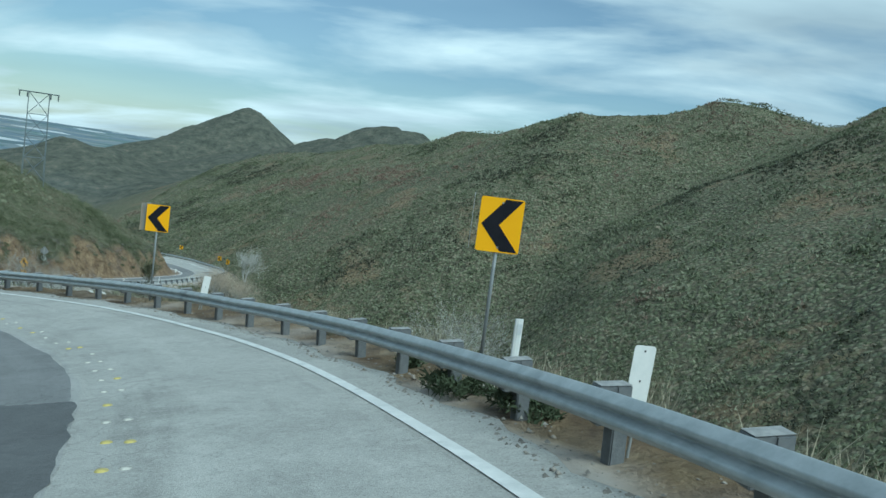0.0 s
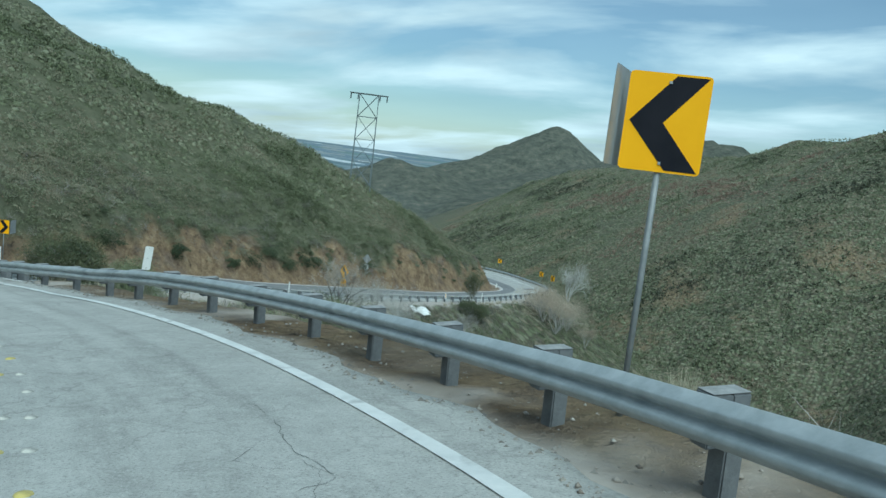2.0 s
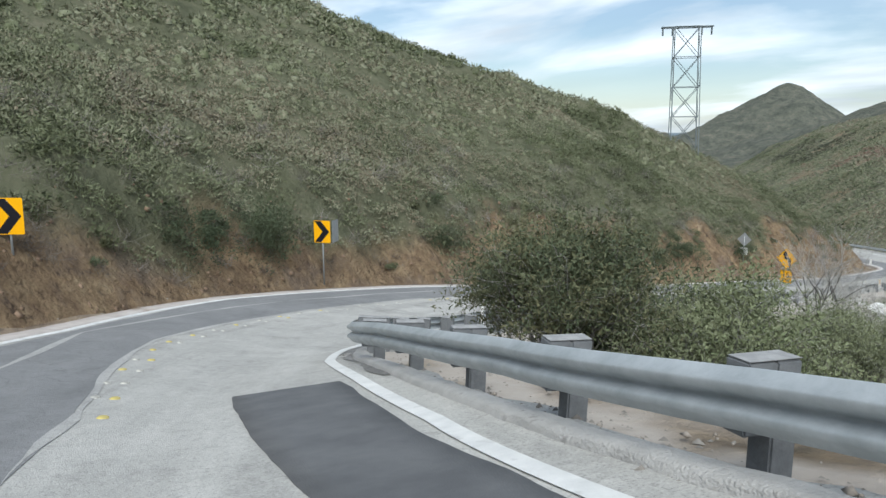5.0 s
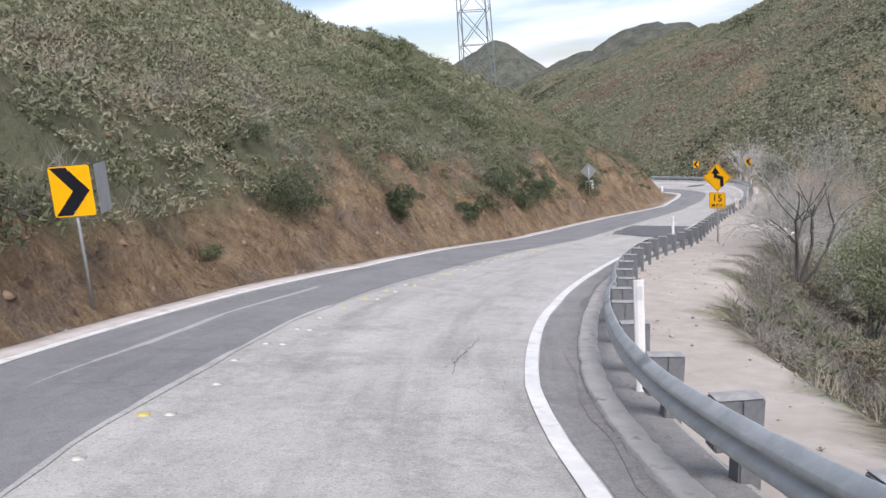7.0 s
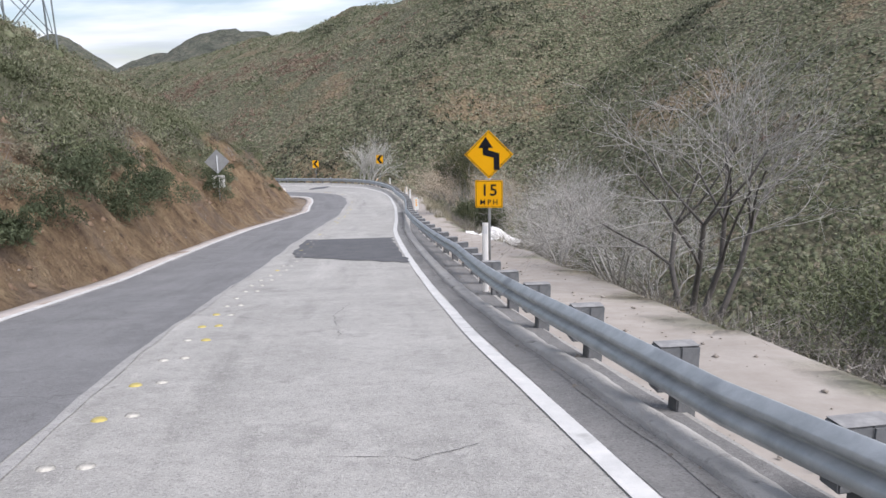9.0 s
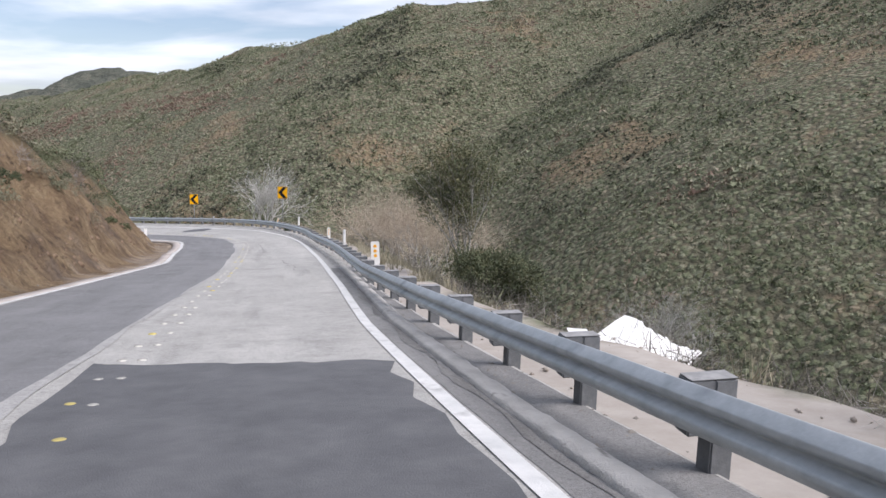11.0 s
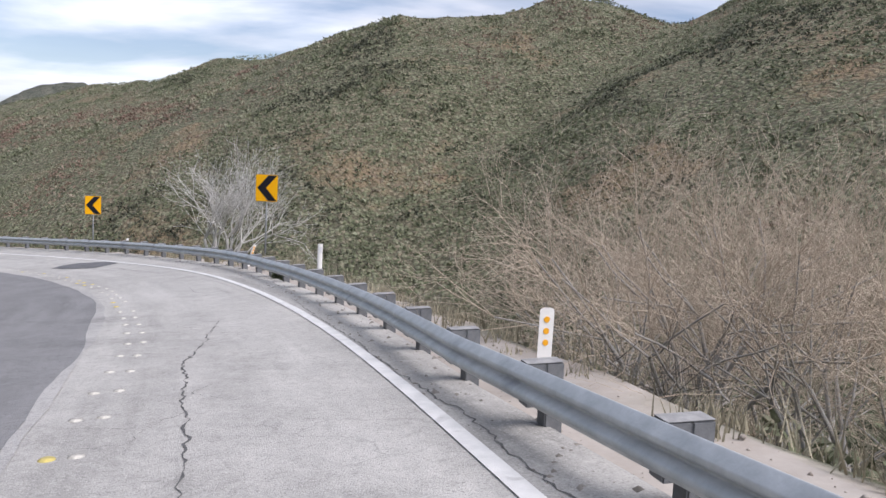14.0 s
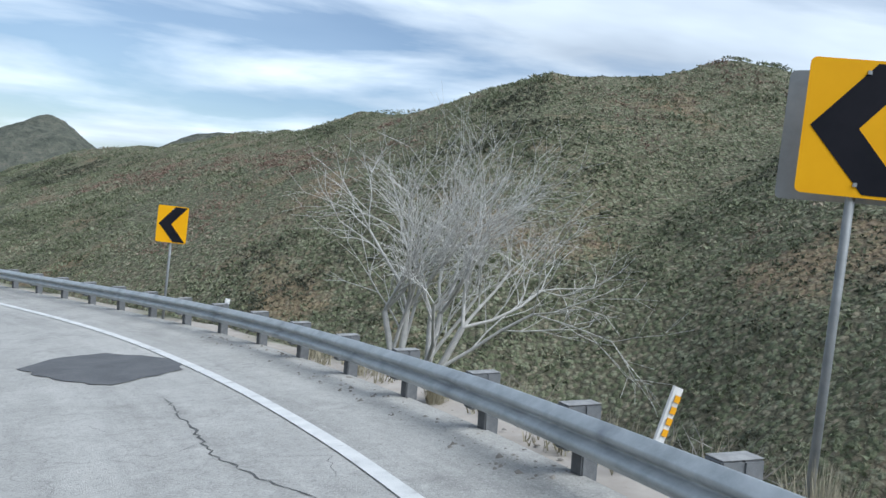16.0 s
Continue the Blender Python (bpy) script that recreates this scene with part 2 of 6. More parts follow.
def on_road(s, d, up=0.0):
    """World points at run s, d metres right of the line, up metres above the surface."""
    s, d = np.broadcast_arrays(np.asarray(s, float), np.asarray(d, float))
    p, r, f = along(s.ravel())
    dd = d.ravel()
    return np.c_[p[:, 0] + dd * r[:, 0], p[:, 1] + dd * r[:, 1], p[:, 2] + dd * f + up + lift(s.ravel(), dd)]


def table(pairs):
    a = np.array(pairs, float)
    return lambda s: np.interp(s, a[:, 0], a[:, 1])


edge_line = table([(0, 2.25), (42, 2.25), (48, 2.31), (54, 2.32), (60, 2.25), (66, 2.41), (72, 2.48), (78, 2.61), (82, 2.55), (85, 2.28), (88, 2.31), (91, 2.25), (94, 2.14), (97, 1.81), (100, 1.37), (103, 1.29), (106, 1.36), (109, 1.47), (112, 1.49), (119, 1.90), (126, 1.99), (133, 2.03), (140, 1.91), (147, 1.86), (154, 1.81), (161, 1.92), (168, 1.92), (175, 1.87), (182, 1.93), (189, 1.97), (196, 1.84), (203, 1.90), (210, 1.85), (217, 1.88), (280.7, 1.88)])
rail_line = table([(0, 3.20), (42, 3.20), (48, 3.30), (54, 3.34), (60, 3.28), (66, 3.52), (72, 3.70), (78, 3.72), (82, 3.56), (85, 3.04), (88, 2.80), (91, 2.85), (94, 2.72), (97, 2.26), (100, 1.72), (103, 1.83), (106, 2.05), (109, 2.29), (112, 2.48), (119, 3.09), (126, 2.74), (133, 2.74), (140, 2.90), (147, 2.76), (154, 2.61), (161, 2.46), (168, 2.56), (175, 2.57), (182, 2.40), (189, 2.66), (196, 2.78), (203, 3.22), (210, 3.42), (217, 3.39), (280.7, 3.39)])
left_line = table([(0, -4.76), (75, -4.58), (82, -4.52), (89, -4.36), (96, -4.07), (103, -4.03), (110, -4.65), (117, -4.51), (124, -4.11), (131, -4.54), (138, -5.02), (145, -5.29), (152, -5.20), (159, -5.03), (166, -4.45), (173, -3.87), (180, -4.22), (187, -4.17), (194, -4.06), (201, -4.04), (208, -4.01), (215, -3.98), (280.7, -3.94)])
join_line = table([(0, -1.10), (69.6, -1.10), (75, -0.79), (82, -0.83), (89, -0.62), (96, -0.97), (103, -2.34), (110, -2.31), (117, -2.16), (124, -1.79), (131, -1.85), (138, -2.12), (145, -2.12), (152, -1.88), (159, -1.72), (166, -1.43), (173, -1.56), (180, -1.46), (187, -1.44), (194, -1.60), (201, -1.97), (208, -1.83), (215, -1.72), (280.7, -1.39)])
rail_top = table([(0, 0.58), (42, 0.58), (48, 0.62), (54, 0.61), (60, 0.60), (66, 0.63), (72, 0.61), (78, 0.63), (82, 0.61), (85, 0.54), (88, 0.54), (91, 0.55), (94, 0.57), (97, 0.58), (100, 0.58), (103, 0.60), (106, 0.61), (109, 0.60), (112, 0.61), (119, 0.61), (126, 0.52), (133, 0.60), (140, 0.63), (147, 0.62), (154, 0.60), (161, 0.57), (168, 0.56), (175, 0.56), (182, 0.54), (189, 0.55), (196, 0.55), (203, 0.58), (210, 0.60), (217, 0.61), (280.7, 0.61)])
dot_line = table([(0, -0.64), (59.2, -0.58), (75, -0.28), (82, -0.21), (89, -0.21), (96, -0.84), (103, -1.95), (110, -2.02), (117, -1.73), (124, -1.45), (131, -1.34), (138, -1.61), (145, -1.38), (152, -1.25), (159, -1.19), (166, -1.11), (173, -1.15), (180, -1.03), (187, -0.79), (194, -1.16), (201, -1.44), (208, -1.31), (215, -1.25), (280.7, -1.10)])

# ---- meshes ----


def mesh_of(name, verts, faces, mat, smooth=False):
    me = bpy.data.meshes.new(name)
    verts = np.asarray(verts, np.float32)
    faces = np.asarray(faces, np.int32)
    k = faces.shape[1]
    me.vertices.add(len(verts))
    me.vertices.foreach_set("co", verts.ravel())
    me.loops.add(faces.size)
    me.loops.foreach_set("vertex_index", faces.ravel())
    me.polygons.add(len(faces))
    me.polygons.foreach_set("loop_start", np.arange(len(faces), dtype=np.int32) * k)
    if smooth:
        me.polygons.foreach_set("use_smooth", np.ones(len(faces), bool))
    me.update(calc_edges=True)
    me.validate()
    if mat:
        me.materials.append(mat)
    return me


def grid_faces(nu, nv):
    i = np.arange(nu - 1)[:, None] * nv + np.arange(nv - 1)[None, :]
    i = i.ravel()
    return np.c_[i, i + 1, i + nv + 1, i + nv]


def thing(name, label, category, group="", kind="", at=None):
    ob = tagged(new(name), label, category, group, kind)
    if at is not None:
        ob.matrix_world = at
    return ob


def part_mesh(name, me, parent, label="", m=None):
    ob = new(name, me)
    ob.parent = parent
    if m is not None:
        ob.matrix_basis = m
    if label:
        tagged(ob, label)
    return ob


def part(name, bm, mat, parent, label="", m=None, smooth=False):
    me = bpy.data.meshes.new(name)
    if smooth:
        for f in bm.faces:
            f.smooth = True
    bm.to_mesh(me)
    bm.free()
    me.materials.append(mat)
    return part_mesh(name, me, parent, label, m)


def box_bm(x0, x1, y0, y1, z0, z1, bevel=0.0):
    bm = bmesh.new()
    bmesh.ops.create_cube(bm, size=1, matrix=Matrix.Translation(((x0 + x1) / 2, (y0 + y1) / 2, (z0 + z1) / 2)) @ Matrix.Diagonal((x1 - x0, y1 - y0, z1 - z0, 1)))
    if bevel:
        bmesh.ops.bevel(bm, geom=bm.edges[:], offset=bevel, segments=2, affect="EDGES")
    return bm


def plate_bm(points, y0, y1):
    """A flat outline (x, z), from y0 to y1."""
    bm = bmesh.new()
    f = bm.faces.new([bm.verts.new((x, y0, z)) for x, z in points])
    r = bmesh.ops.extrude_face_region(bm, geom=[f])
    bmesh.ops.translate(bm, verts=[v for v in r["geom"] if isinstance(v, bmesh.types.BMVert)], vec=(0, y1 - y0, 0))
    bmesh.ops.recalc_face_normals(bm, faces=bm.faces[:])
    return bm


def rounded(w, h, r, n=5):
    pts = []
    for cx, cz, a0 in ((w / 2 - r, h / 2 - r, 0), (-w / 2 + r, h / 2 - r, 90), (-w / 2 + r, -h / 2 + r, 180), (w / 2 - r, -h / 2 + r, 270)):
        for k in range(n + 1):
            a = radians(a0 + 90 * k / n)
            pts.append((cx + r * math.cos(a), cz + r * math.sin(a)))
    return pts


def tube_bm(r, z0, z1, sides=10, x=0.0, y=0.0):
    bm = bmesh.new()
    bmesh.ops.create_cone(bm, cap_ends=True, segments=sides, radius1=r, radius2=r, depth=z1 - z0, matrix=Matrix.Translation((x, y, (z0 + z1) / 2)))
    return bm


# ---- ground ----
CANYON = np.array([(130, -170, -10), (95, -60, -20), (62, 20, -30), (40, 80, -38), (20, 140, -46), (-5, 200, -54), (-60, 252, -60), (-140, 312, -66), (-260, 400, -76), (-420, 540, -92), (-560, 700, -110), (-760, 980, -135)], float)
CREST = np.array([(420, -220, 128), (340, 60, 118), (294, 204, 113), (256, 275, 101), (197, 398, 87), (175, 433, 73), (152, 435, 65), (117, 438, 72), (92, 438, 73), (62, 432, 61), (21, 432, 55), (10, 465, 55), (-24, 524, 48), (-70, 547, 41), (-107, 563, 28), (-143, 594, 27), (-195, 635, 16), (-257, 665, 11), (-329, 694, -14), (-400, 723, -39), (-500, 785, -80), (-640, 880, -125)], float)
GULLY = np.array([(148, 434, 0), (88, 366, 0), (51, 340, 0), (31, 316, 0), (9, 283, 0), (-8, 245, 0), (-25, 212, 0)], float)
SPUR = np.array([(176, 427, 0), (122, 352, 0), (86, 285, 0), (70, 236, 0), (40, 190, 0)], float)


def to_polyline(x, y, line):
    """Distance, height on the line, and side (right positive) for points."""
    best = np.full(x.shape, 1e18)
    zz = np.zeros(x.shape)
    side = np.zeros(x.shape)
    for a, b in zip(line[:-1], line[1:]):
        dx, dy = b[0] - a[0], b[1] - a[1]
        u = np.clip(((x - a[0]) * dx + (y - a[1]) * dy) / (dx * dx + dy * dy), 0, 1)
        ex, ey = x - a[0] - u * dx, y - a[1] - u * dy
        d = ex * ex + ey * ey
        k = d < best
        best = np.where(k, d, best)
        zz = np.where(k, a[2] + u * (b[2] - a[2]), zz)
        side = np.where(k, np.sign(ex * dy - ey * dx), side)
    return np.sqrt(best), zz, side


def lumps(x, y, size, seed, octaves=4):
    """Smooth value noise, about -1 to 1."""
    out = np.zeros(x.shape)
    amp, tot = 1.0, 0.0
    for o in range(octaves):
        g = np.random.RandomState(seed + o).rand(256, 256) * 2 - 1
        u, v = x / size + 31.7 * o, y / size + 17.3 * o
        i, j = np.floor(u).astype(int), np.floor(v).astype(int)
        fu, fv = u - i, v - j
        fu, fv = fu * fu * (3 - 2 * fu), fv * fv * (3 - 2 * fv)
        a, b = g[i % 256, j % 256], g[(i + 1) % 256, j % 256]
        c, d = g[i % 256, (j + 1) % 256], g[(i + 1) % 256, (j + 1) % 256]
        out += amp * ((a * (1 - fu) + b * fu) * (1 - fv) + (c * (1 - fu) + d * fu) * fv)
        tot += amp
        amp *= 0.5
        size = size / 2.03
    return out / tot * 1.6


def crest_over(x, y, b):
    """Height of the crest above points, eased between the stretches of it that lie about as near."""
    u = np.r_[0, np.cumsum(np.linalg.norm(np.diff(CREST[:, :2], axis=0), axis=1))]
    v = np.arange(0, u[-1], 12.0)
    cx, cy, cz = (np.interp(v, u, CREST[:, k]) for k in range(3))
    flat_x, flat_y, flat_b = x.ravel(), y.ravel(), b.ravel()
    out = np.zeros(flat_x.shape)
    for c in range(0, len(out), 20000):
        k = slice(c, c + 20000)
        d = np.hypot(flat_x[k, None] - cx, flat_y[k, None] - cy)
        w = np.exp(-(d - d.min(1)[:, None]) / (3.0 + 0.12 * flat_b[k, None]))
        out[k] = (w * cz).sum(1) / w.sum(1)
    return out.reshape(x.shape)


def far_side(x, y):
    """The hillside over the canyon, its crest and what lies behind."""
    a, zc, _ = to_polyline(x, y, CANYON)
    b, zk, side = to_polyline(x, y, CREST)
    zk = zk + (crest_over(x, y, b) - zk) * np.clip((b - 15) / 40, 0, 1)
    t = a / (a + b + 1e-6)
    front = zc + (zk - zc) * (t * (1.15 - 0.15 * t))
    behind = zk - 0.25 * b
    z = np.where(side > 0, behind, front)
    for line, lift, width in ((GULLY, -12, 27), (SPUR, 7, 36)):
        d, _, _ = to_polyline(x + 6 * lumps(x, y, 50, 31, 3), y + 6 * lumps(x, y, 50, 41, 3), line)
        z = z + lift * np.exp(-((d / width) ** 2)) * np.clip(b / 120, 0, 1)
    return z


PEAKS = [(-809, 1792, 108, 0.64), (-868, 1710, 52, 0.5), (-909, 1632, 17, 0.38), (-458, 1396, 49, 0.42), (-349, 1376, 83, 0.58), (-303, 1356, 78, 0.62), (-837, 1204, -14, 0.3), (-640, 1500, 6, 0.3), (-520, 1150, -30, 0.3)]


STEEP = table([(0, 0.5), (115, 0.5), (140, 0.6), (185, 0.6), (215, 0.5), (285, 0.5)])
SHOULDER = table([(0, 5.2), (80, 5.0), (98, 4.6), (112, 4.7), (123, 5.1), (130, 5.5), (140, 5.9), (146, 5.7), (156, 4.6), (190, 4.4), (285, 4.6)])


def ground_height(x, y):
    """Height of the ground, and how much of it is bare cut soil or road shoulder."""
    x, y = np.asarray(x, float), np.asarray(y, float)
    shape = x.shape
    x, y = x.ravel(), y.ravel()
    near_i = np.zeros(x.shape, int)
    low = np.full(x.shape, -1e9)
    high = np.full(x.shape, 1e9)
    dist = np.full(x.shape, 1e9)
    st = LINE
    wob = lumps(x, y, 7.0, 5, 3)
    wide = SHOULDER(RUN)
    steep = STEEP(RUN)[None, ::4]
    for c in range(0, len(x), 8000):
        k = slice(c, c + 8000)
        D = np.hypot(x[k, None] - st[None, :, 0], y[k, None] - st[None, :, 1])
        near_i[k] = D.argmin(1)
        dist[k] = D.min(1)
        D2 = D[:, ::4]
        z2 = st[None, ::4, 2]
        w = 3.0 + 1.1 * wob[k, None]
        low[k] = (z2 - 0.58 * np.maximum(0, D2 - wide[None, ::4])).max(1)
        cut = np.maximum(0, D2 - 6.0)
        rise = np.where(cut < w, cut * 1.3, w * 1.3 + steep * np.minimum(cut - w, 26) + 0.37 * np.maximum(cut - w - 26, 0))
        high[k] = (z2 + rise).min(1)
    lat = (x - LINE[near_i, 0]) * RIGHT[near_i, 0] + (y - LINE[near_i, 1]) * RIGHT[near_i, 1]
    left = lat < 0
    surf = LINE[near_i, 2] + np.clip(lat, -6.0, 5.6) * FALL[near_i] + lift(RUN[near_i], lat)
    low = np.maximum(surf - 0.1 - 0.66 * np.maximum(0, dist - wide[near_i]), low - 1.8)
    opp = far_side(x, y)
    a, zc, cs = to_polyline(x, y, CANYON)
    opp = np.where(cs < 0, -1e9, opp)
    inner = np.where(cs < 0, np.maximum(low, zc - 1.0), np.maximum(low, opp))
    hill = np.minimum(high, 70)
    z = np.where(left, hill, inner)
    # the plain and the far peaks
    away = np.hypot(x + 29, y - 40)
    far = np.clip((away - 330) / 350, 0, 1)
    plain = -135 + np.clip((away - 1600) / 3000, 0, 1.4) * 108 + 3 * lumps(x, y, 300, 3)
    pk = np.full(x.shape, -1e9)
    rag = lumps(x, y, 130, 21, 5)
    crag = lumps(x, y, 46, 24, 3)
    for px, py, pz, sl in PEAKS:
        d = np.hypot(x - px, y - py)
        pk = np.maximum(pk, pz - sl * (np.sqrt(d * d + 16 * 16) - 16) * (1 + 0.2 * rag) + 9 * crag * np.exp(-((d / 170) ** 2)) * np.clip(d / 25, 0, 1))
    far_z = np.maximum(np.where(left, plain, np.maximum(plain, opp)), pk)
    z = np.where(left, z * (1 - far) + far_z * far, np.maximum(z, far_z))
    # roughness of the hillsides, none on the road
    off = np.clip((dist - 6.5) / 6, 0, 1)
    z = z + off * (0.9 * lumps(x, y, 14, 11, 4) + np.clip(dist / 60 - 0.4, 0, 1) * 2.2 * lumps(x, y, 55, 12, 4) * np.where(left, 0.3, 1.0))
    face = np.where(left, np.clip((dist - 6.3) / 0.8, 0, 1) * np.clip((12 - dist) / 2, 0, 1), 0)
    z = z + face * (0.5 * lumps(x, y, 3.4, 14, 2) + 0.3 * lumps(x, y, 1.4, 15, 1))
    soft = np.clip((dist - 4.6) / 2, 0, 1)
    z = z + soft * 0.06 * lumps(x, y, 1.6, 13, 3)
    # flush with the road inside its width
    flat = np.clip((np.where(left, 6.2, wide[near_i] + 0.3) - dist) / 0.8, 0, 1)
    z = z * (1 - flat) + (surf - 0.10) * flat
    return z.reshape(shape), lat.reshape(shape), dist.reshape(shape), near_i.reshape(shape)


def axis(fine0, fine1, step, lo, hi, grow=1.09):
    mid = np.arange(fine0, fine1, step)
    up, dn = [fine1], [fine0]
    h = step
    while up[-1] < hi:
        h *= grow
        up.append(up[-1] + h)
    h = step
    while dn[-1] > lo:
        h *= grow
        dn.append(dn[-1] - h)
    return np.r_[np.array(dn[:0:-1]), mid, np.array(up)]


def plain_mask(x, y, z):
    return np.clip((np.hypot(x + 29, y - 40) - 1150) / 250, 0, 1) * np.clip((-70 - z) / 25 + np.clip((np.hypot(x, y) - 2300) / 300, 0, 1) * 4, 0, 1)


CUT = table([(0, 8.4), (84, 8.3), (100, 8.0), (120, 8.2), (135, 9.2), (160, 9.8), (215, 9.6), (285, 9.6)])


def cut_top(x, y):
    """How far from the middle of the road the bare cut reaches."""
    i = ((x.ravel()[:, None] - LINE[None, ::6, 0]) ** 2 + (y.ravel()[:, None] - LINE[None, ::6, 1]) ** 2).argmin(1).reshape(x.shape) * 6
    return CUT(RUN[i]) + 1.5 * lumps(x, y, 5.0, 16, 3)


def build_ground():
    xs = axis(-53, 26, 0.5, -4300, 4300, 1.055)
    ys = axis(-24, 126, 0.5, -900, 4650, 1.055)
    xs, ys = np.unique(np.r_[xs, np.arange(-930, -715, 13), -809, np.arange(-480, -270, 14), -349, -303]), np.unique(np.r_[ys, np.arange(1330, 1420, 14), np.arange(1620, 1850, 14), 1792, 1376, 1356])
    X, Y = np.meshgrid(xs, ys, indexing="ij")
    Z, lat, dist, near_i = ground_height(X, Y)
    me = mesh_of("ground", np.c_[X.ravel(), Y.ravel(), Z.ravel()], grid_faces(len(xs), len(ys))[:, ::-1], None, True)
    # bare soil: the cut above the left edge, and the shoulder
    bare = np.where(lat < 0, np.clip((cut_top(X, Y) - dist) / 0.9, 0, 1), 0)
    early = (lat > 0) & (RUN[near_i] < 99)
    bare = np.where(early, 0.85 * np.clip((SHOULDER(RUN)[near_i] + 0.9 + 0.8 * lumps(X, Y, 1.9, 19, 3) - dist) / 0.6, 0, 1), bare)
    at = me.attributes.new("bare", "FLOAT", "POINT")
    at.data.foreach_set("value", bare.ravel().astype(np.float32))
    at = me.attributes.new("shoulder", "FLOAT", "POINT")
    dust = np.where(lat < 0, 0.35 * np.clip((5.7 + 0.5 * lumps(X, Y, 1.5, 17, 3) - dist) / 0.5, 0, 1), np.clip((SHOULDER(RUN)[near_i] + 0.25 + 0.7 * lumps(X, Y, 1.7, 18, 3) - dist) / 0.5, 0, 1))
    dust = dust * np.where(early, np.clip(np.where(RUN[near_i] > 78, 0.5, 0.1) + 0.7 * lumps(X, Y, 1.3, 20, 3) + 1.2 * np.clip(1 - np.abs(dist - 3.1) / 0.5, 0, 1), 0, 0.9), 1.0)
    at.data.foreach_set("value", dust.ravel().astype(np.float32))
    at = me.attributes.new("across", "FLOAT", "POINT")
    at.data.foreach_set("value", (lat > 0).ravel().astype(np.float32))
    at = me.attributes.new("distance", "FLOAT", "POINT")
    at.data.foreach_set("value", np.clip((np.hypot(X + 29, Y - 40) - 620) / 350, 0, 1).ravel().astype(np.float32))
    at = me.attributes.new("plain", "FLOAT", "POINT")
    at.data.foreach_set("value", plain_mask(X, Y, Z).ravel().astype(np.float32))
    return me


def ground_material():
    mat = bpy.data.materials.new("hillside")
    mat.use_nodes = True
    n, l, b = nodes_of(mat)
    tc = n.new("ShaderNodeTexCoord")

    def noise_ramp(scale, detail, stops, rough=0.6):
        no = n.new("ShaderNodeTexNoise")
        no.inputs["Scale"].default_value, no.inputs["Detail"].default_value, no.inputs["Roughness"].default_value = scale, detail, rough
        l.new(tc.outputs["Object"], no.inputs["Vector"])
        r = n.new("ShaderNodeValToRGB")
        e = r.color_ramp.elements
        while len(e) < len(stops):
            e.new(0.5)
        for k, (p, c) in enumerate(stops):
            e[k].position, e[k].color = p, (*c, 1)
        l.new(no.outputs[0], r.inputs[0])
        return r.outputs[0]

    def blend(f, a, c):
        mx = n.new("ShaderNodeMix"); mx.data_type = "RGBA"
        l.new(f, mx.inputs[0]); l.new(a, mx.inputs[6]); l.new(c, mx.inputs[7])
        return mx.outputs[2]

    brush = noise_ramp(0.42, 10, [(0.3, (0.055, 0.055, 0.037)), (0.46, (0.105, 0.10, 0.065)), (0.58, (0.16, 0.14, 0.095)), (0.72, (0.23, 0.18, 0.13))], 0.72)
    cell = n.new("ShaderNodeTexVoronoi"); cell.inputs["Scale"].default_value = 0.75
    wob = n.new("ShaderNodeTexNoise"); wob.inputs["Scale"].default_value, wob.inputs["Detail"].default_value = 1.4, 3
    l.new(tc.outputs["Object"], wob.inputs["Vector"])
    wv = n.new("ShaderNodeVectorMath"); wv.operation = "MULTIPLY_ADD"; wv.inputs[1].default_value = (1.1, 1.1, 1.1)
    l.new(wob.outputs["Color"], wv.inputs[0]); l.new(tc.outputs["Object"], wv.inputs[2]); l.new(wv.outputs[0], cell.inputs["Vector"])
    tuft = n.new("ShaderNodeSeparateColor"); l.new(cell.outputs["Color"], tuft.inputs[0])
    shrub = n.new("ShaderNodeValToRGB")
    e = shrub.color_ramp.elements
    e.new(0.5); e.new(0.5)
    for k, (p, c) in enumerate([(0.0, (0.075, 0.085, 0.05)), (0.4, (0.14, 0.155, 0.092)), (0.75, (0.21, 0.22, 0.148)), (1.0, (0.24, 0.21, 0.15))]):
        e[k].position, e[k].color = p, (*c, 1)
    l.new(tuft.outputs[0], shrub.inputs[0])
    gap = n.new("ShaderNodeMapRange"); gap.inputs[1].default_value, gap.inputs[2].default_value = 0.42, 0.62
    l.new(cell.outputs["Distance"], gap.inputs[0])
    wide_tone = noise_ramp(0.011, 7, [(0.36, (0.075, 0.076, 0.06)), (0.5, (0.125, 0.12, 0.082)), (0.62, (0.18, 0.145, 0.11))], 0.6)
    half = n.new("ShaderNodeValue"); half.outputs[0].default_value = 0.5
    brush = blend(half.outputs[0], brush, wide_tone)
    brush = blend(gap.outputs[0], shrub.outputs[0], brush)
    soil = noise_ramp(0.9, 13, [(0.3, (0.085, 0.06, 0.044)), (0.4, (0.165, 0.115, 0.075)), (0.5, (0.25, 0.18, 0.112)), (0.6, (0.33, 0.25, 0.155)), (0.72, (0.43, 0.355, 0.25))], 0.78)
    # Noise blotches: the shade of crevices in the cut, put into the soil colour.
    hollow = noise_ramp(2.3, 8, [(0.56, (0, 0, 0)), (0.62, (0.75, 0.75, 0.75))], 0.75)
    shaded = noise_ramp(5.0, 4, [(0.3, (0.055, 0.04, 0.03)), (0.7, (0.11, 0.08, 0.058))])
    soil = blend(hollow, soil, shaded)
    stain = noise_ramp(0.33, 6, [(0.5, (0, 0, 0)), (0.64, (0.6, 0.6, 0.6))], 0.7)
    grey = noise_ramp(3.0, 9, [(0.35, (0.13, 0.105, 0.09)), (0.65, (0.25, 0.205, 0.17))], 0.7)
    soil = blend(stain, soil, grey)
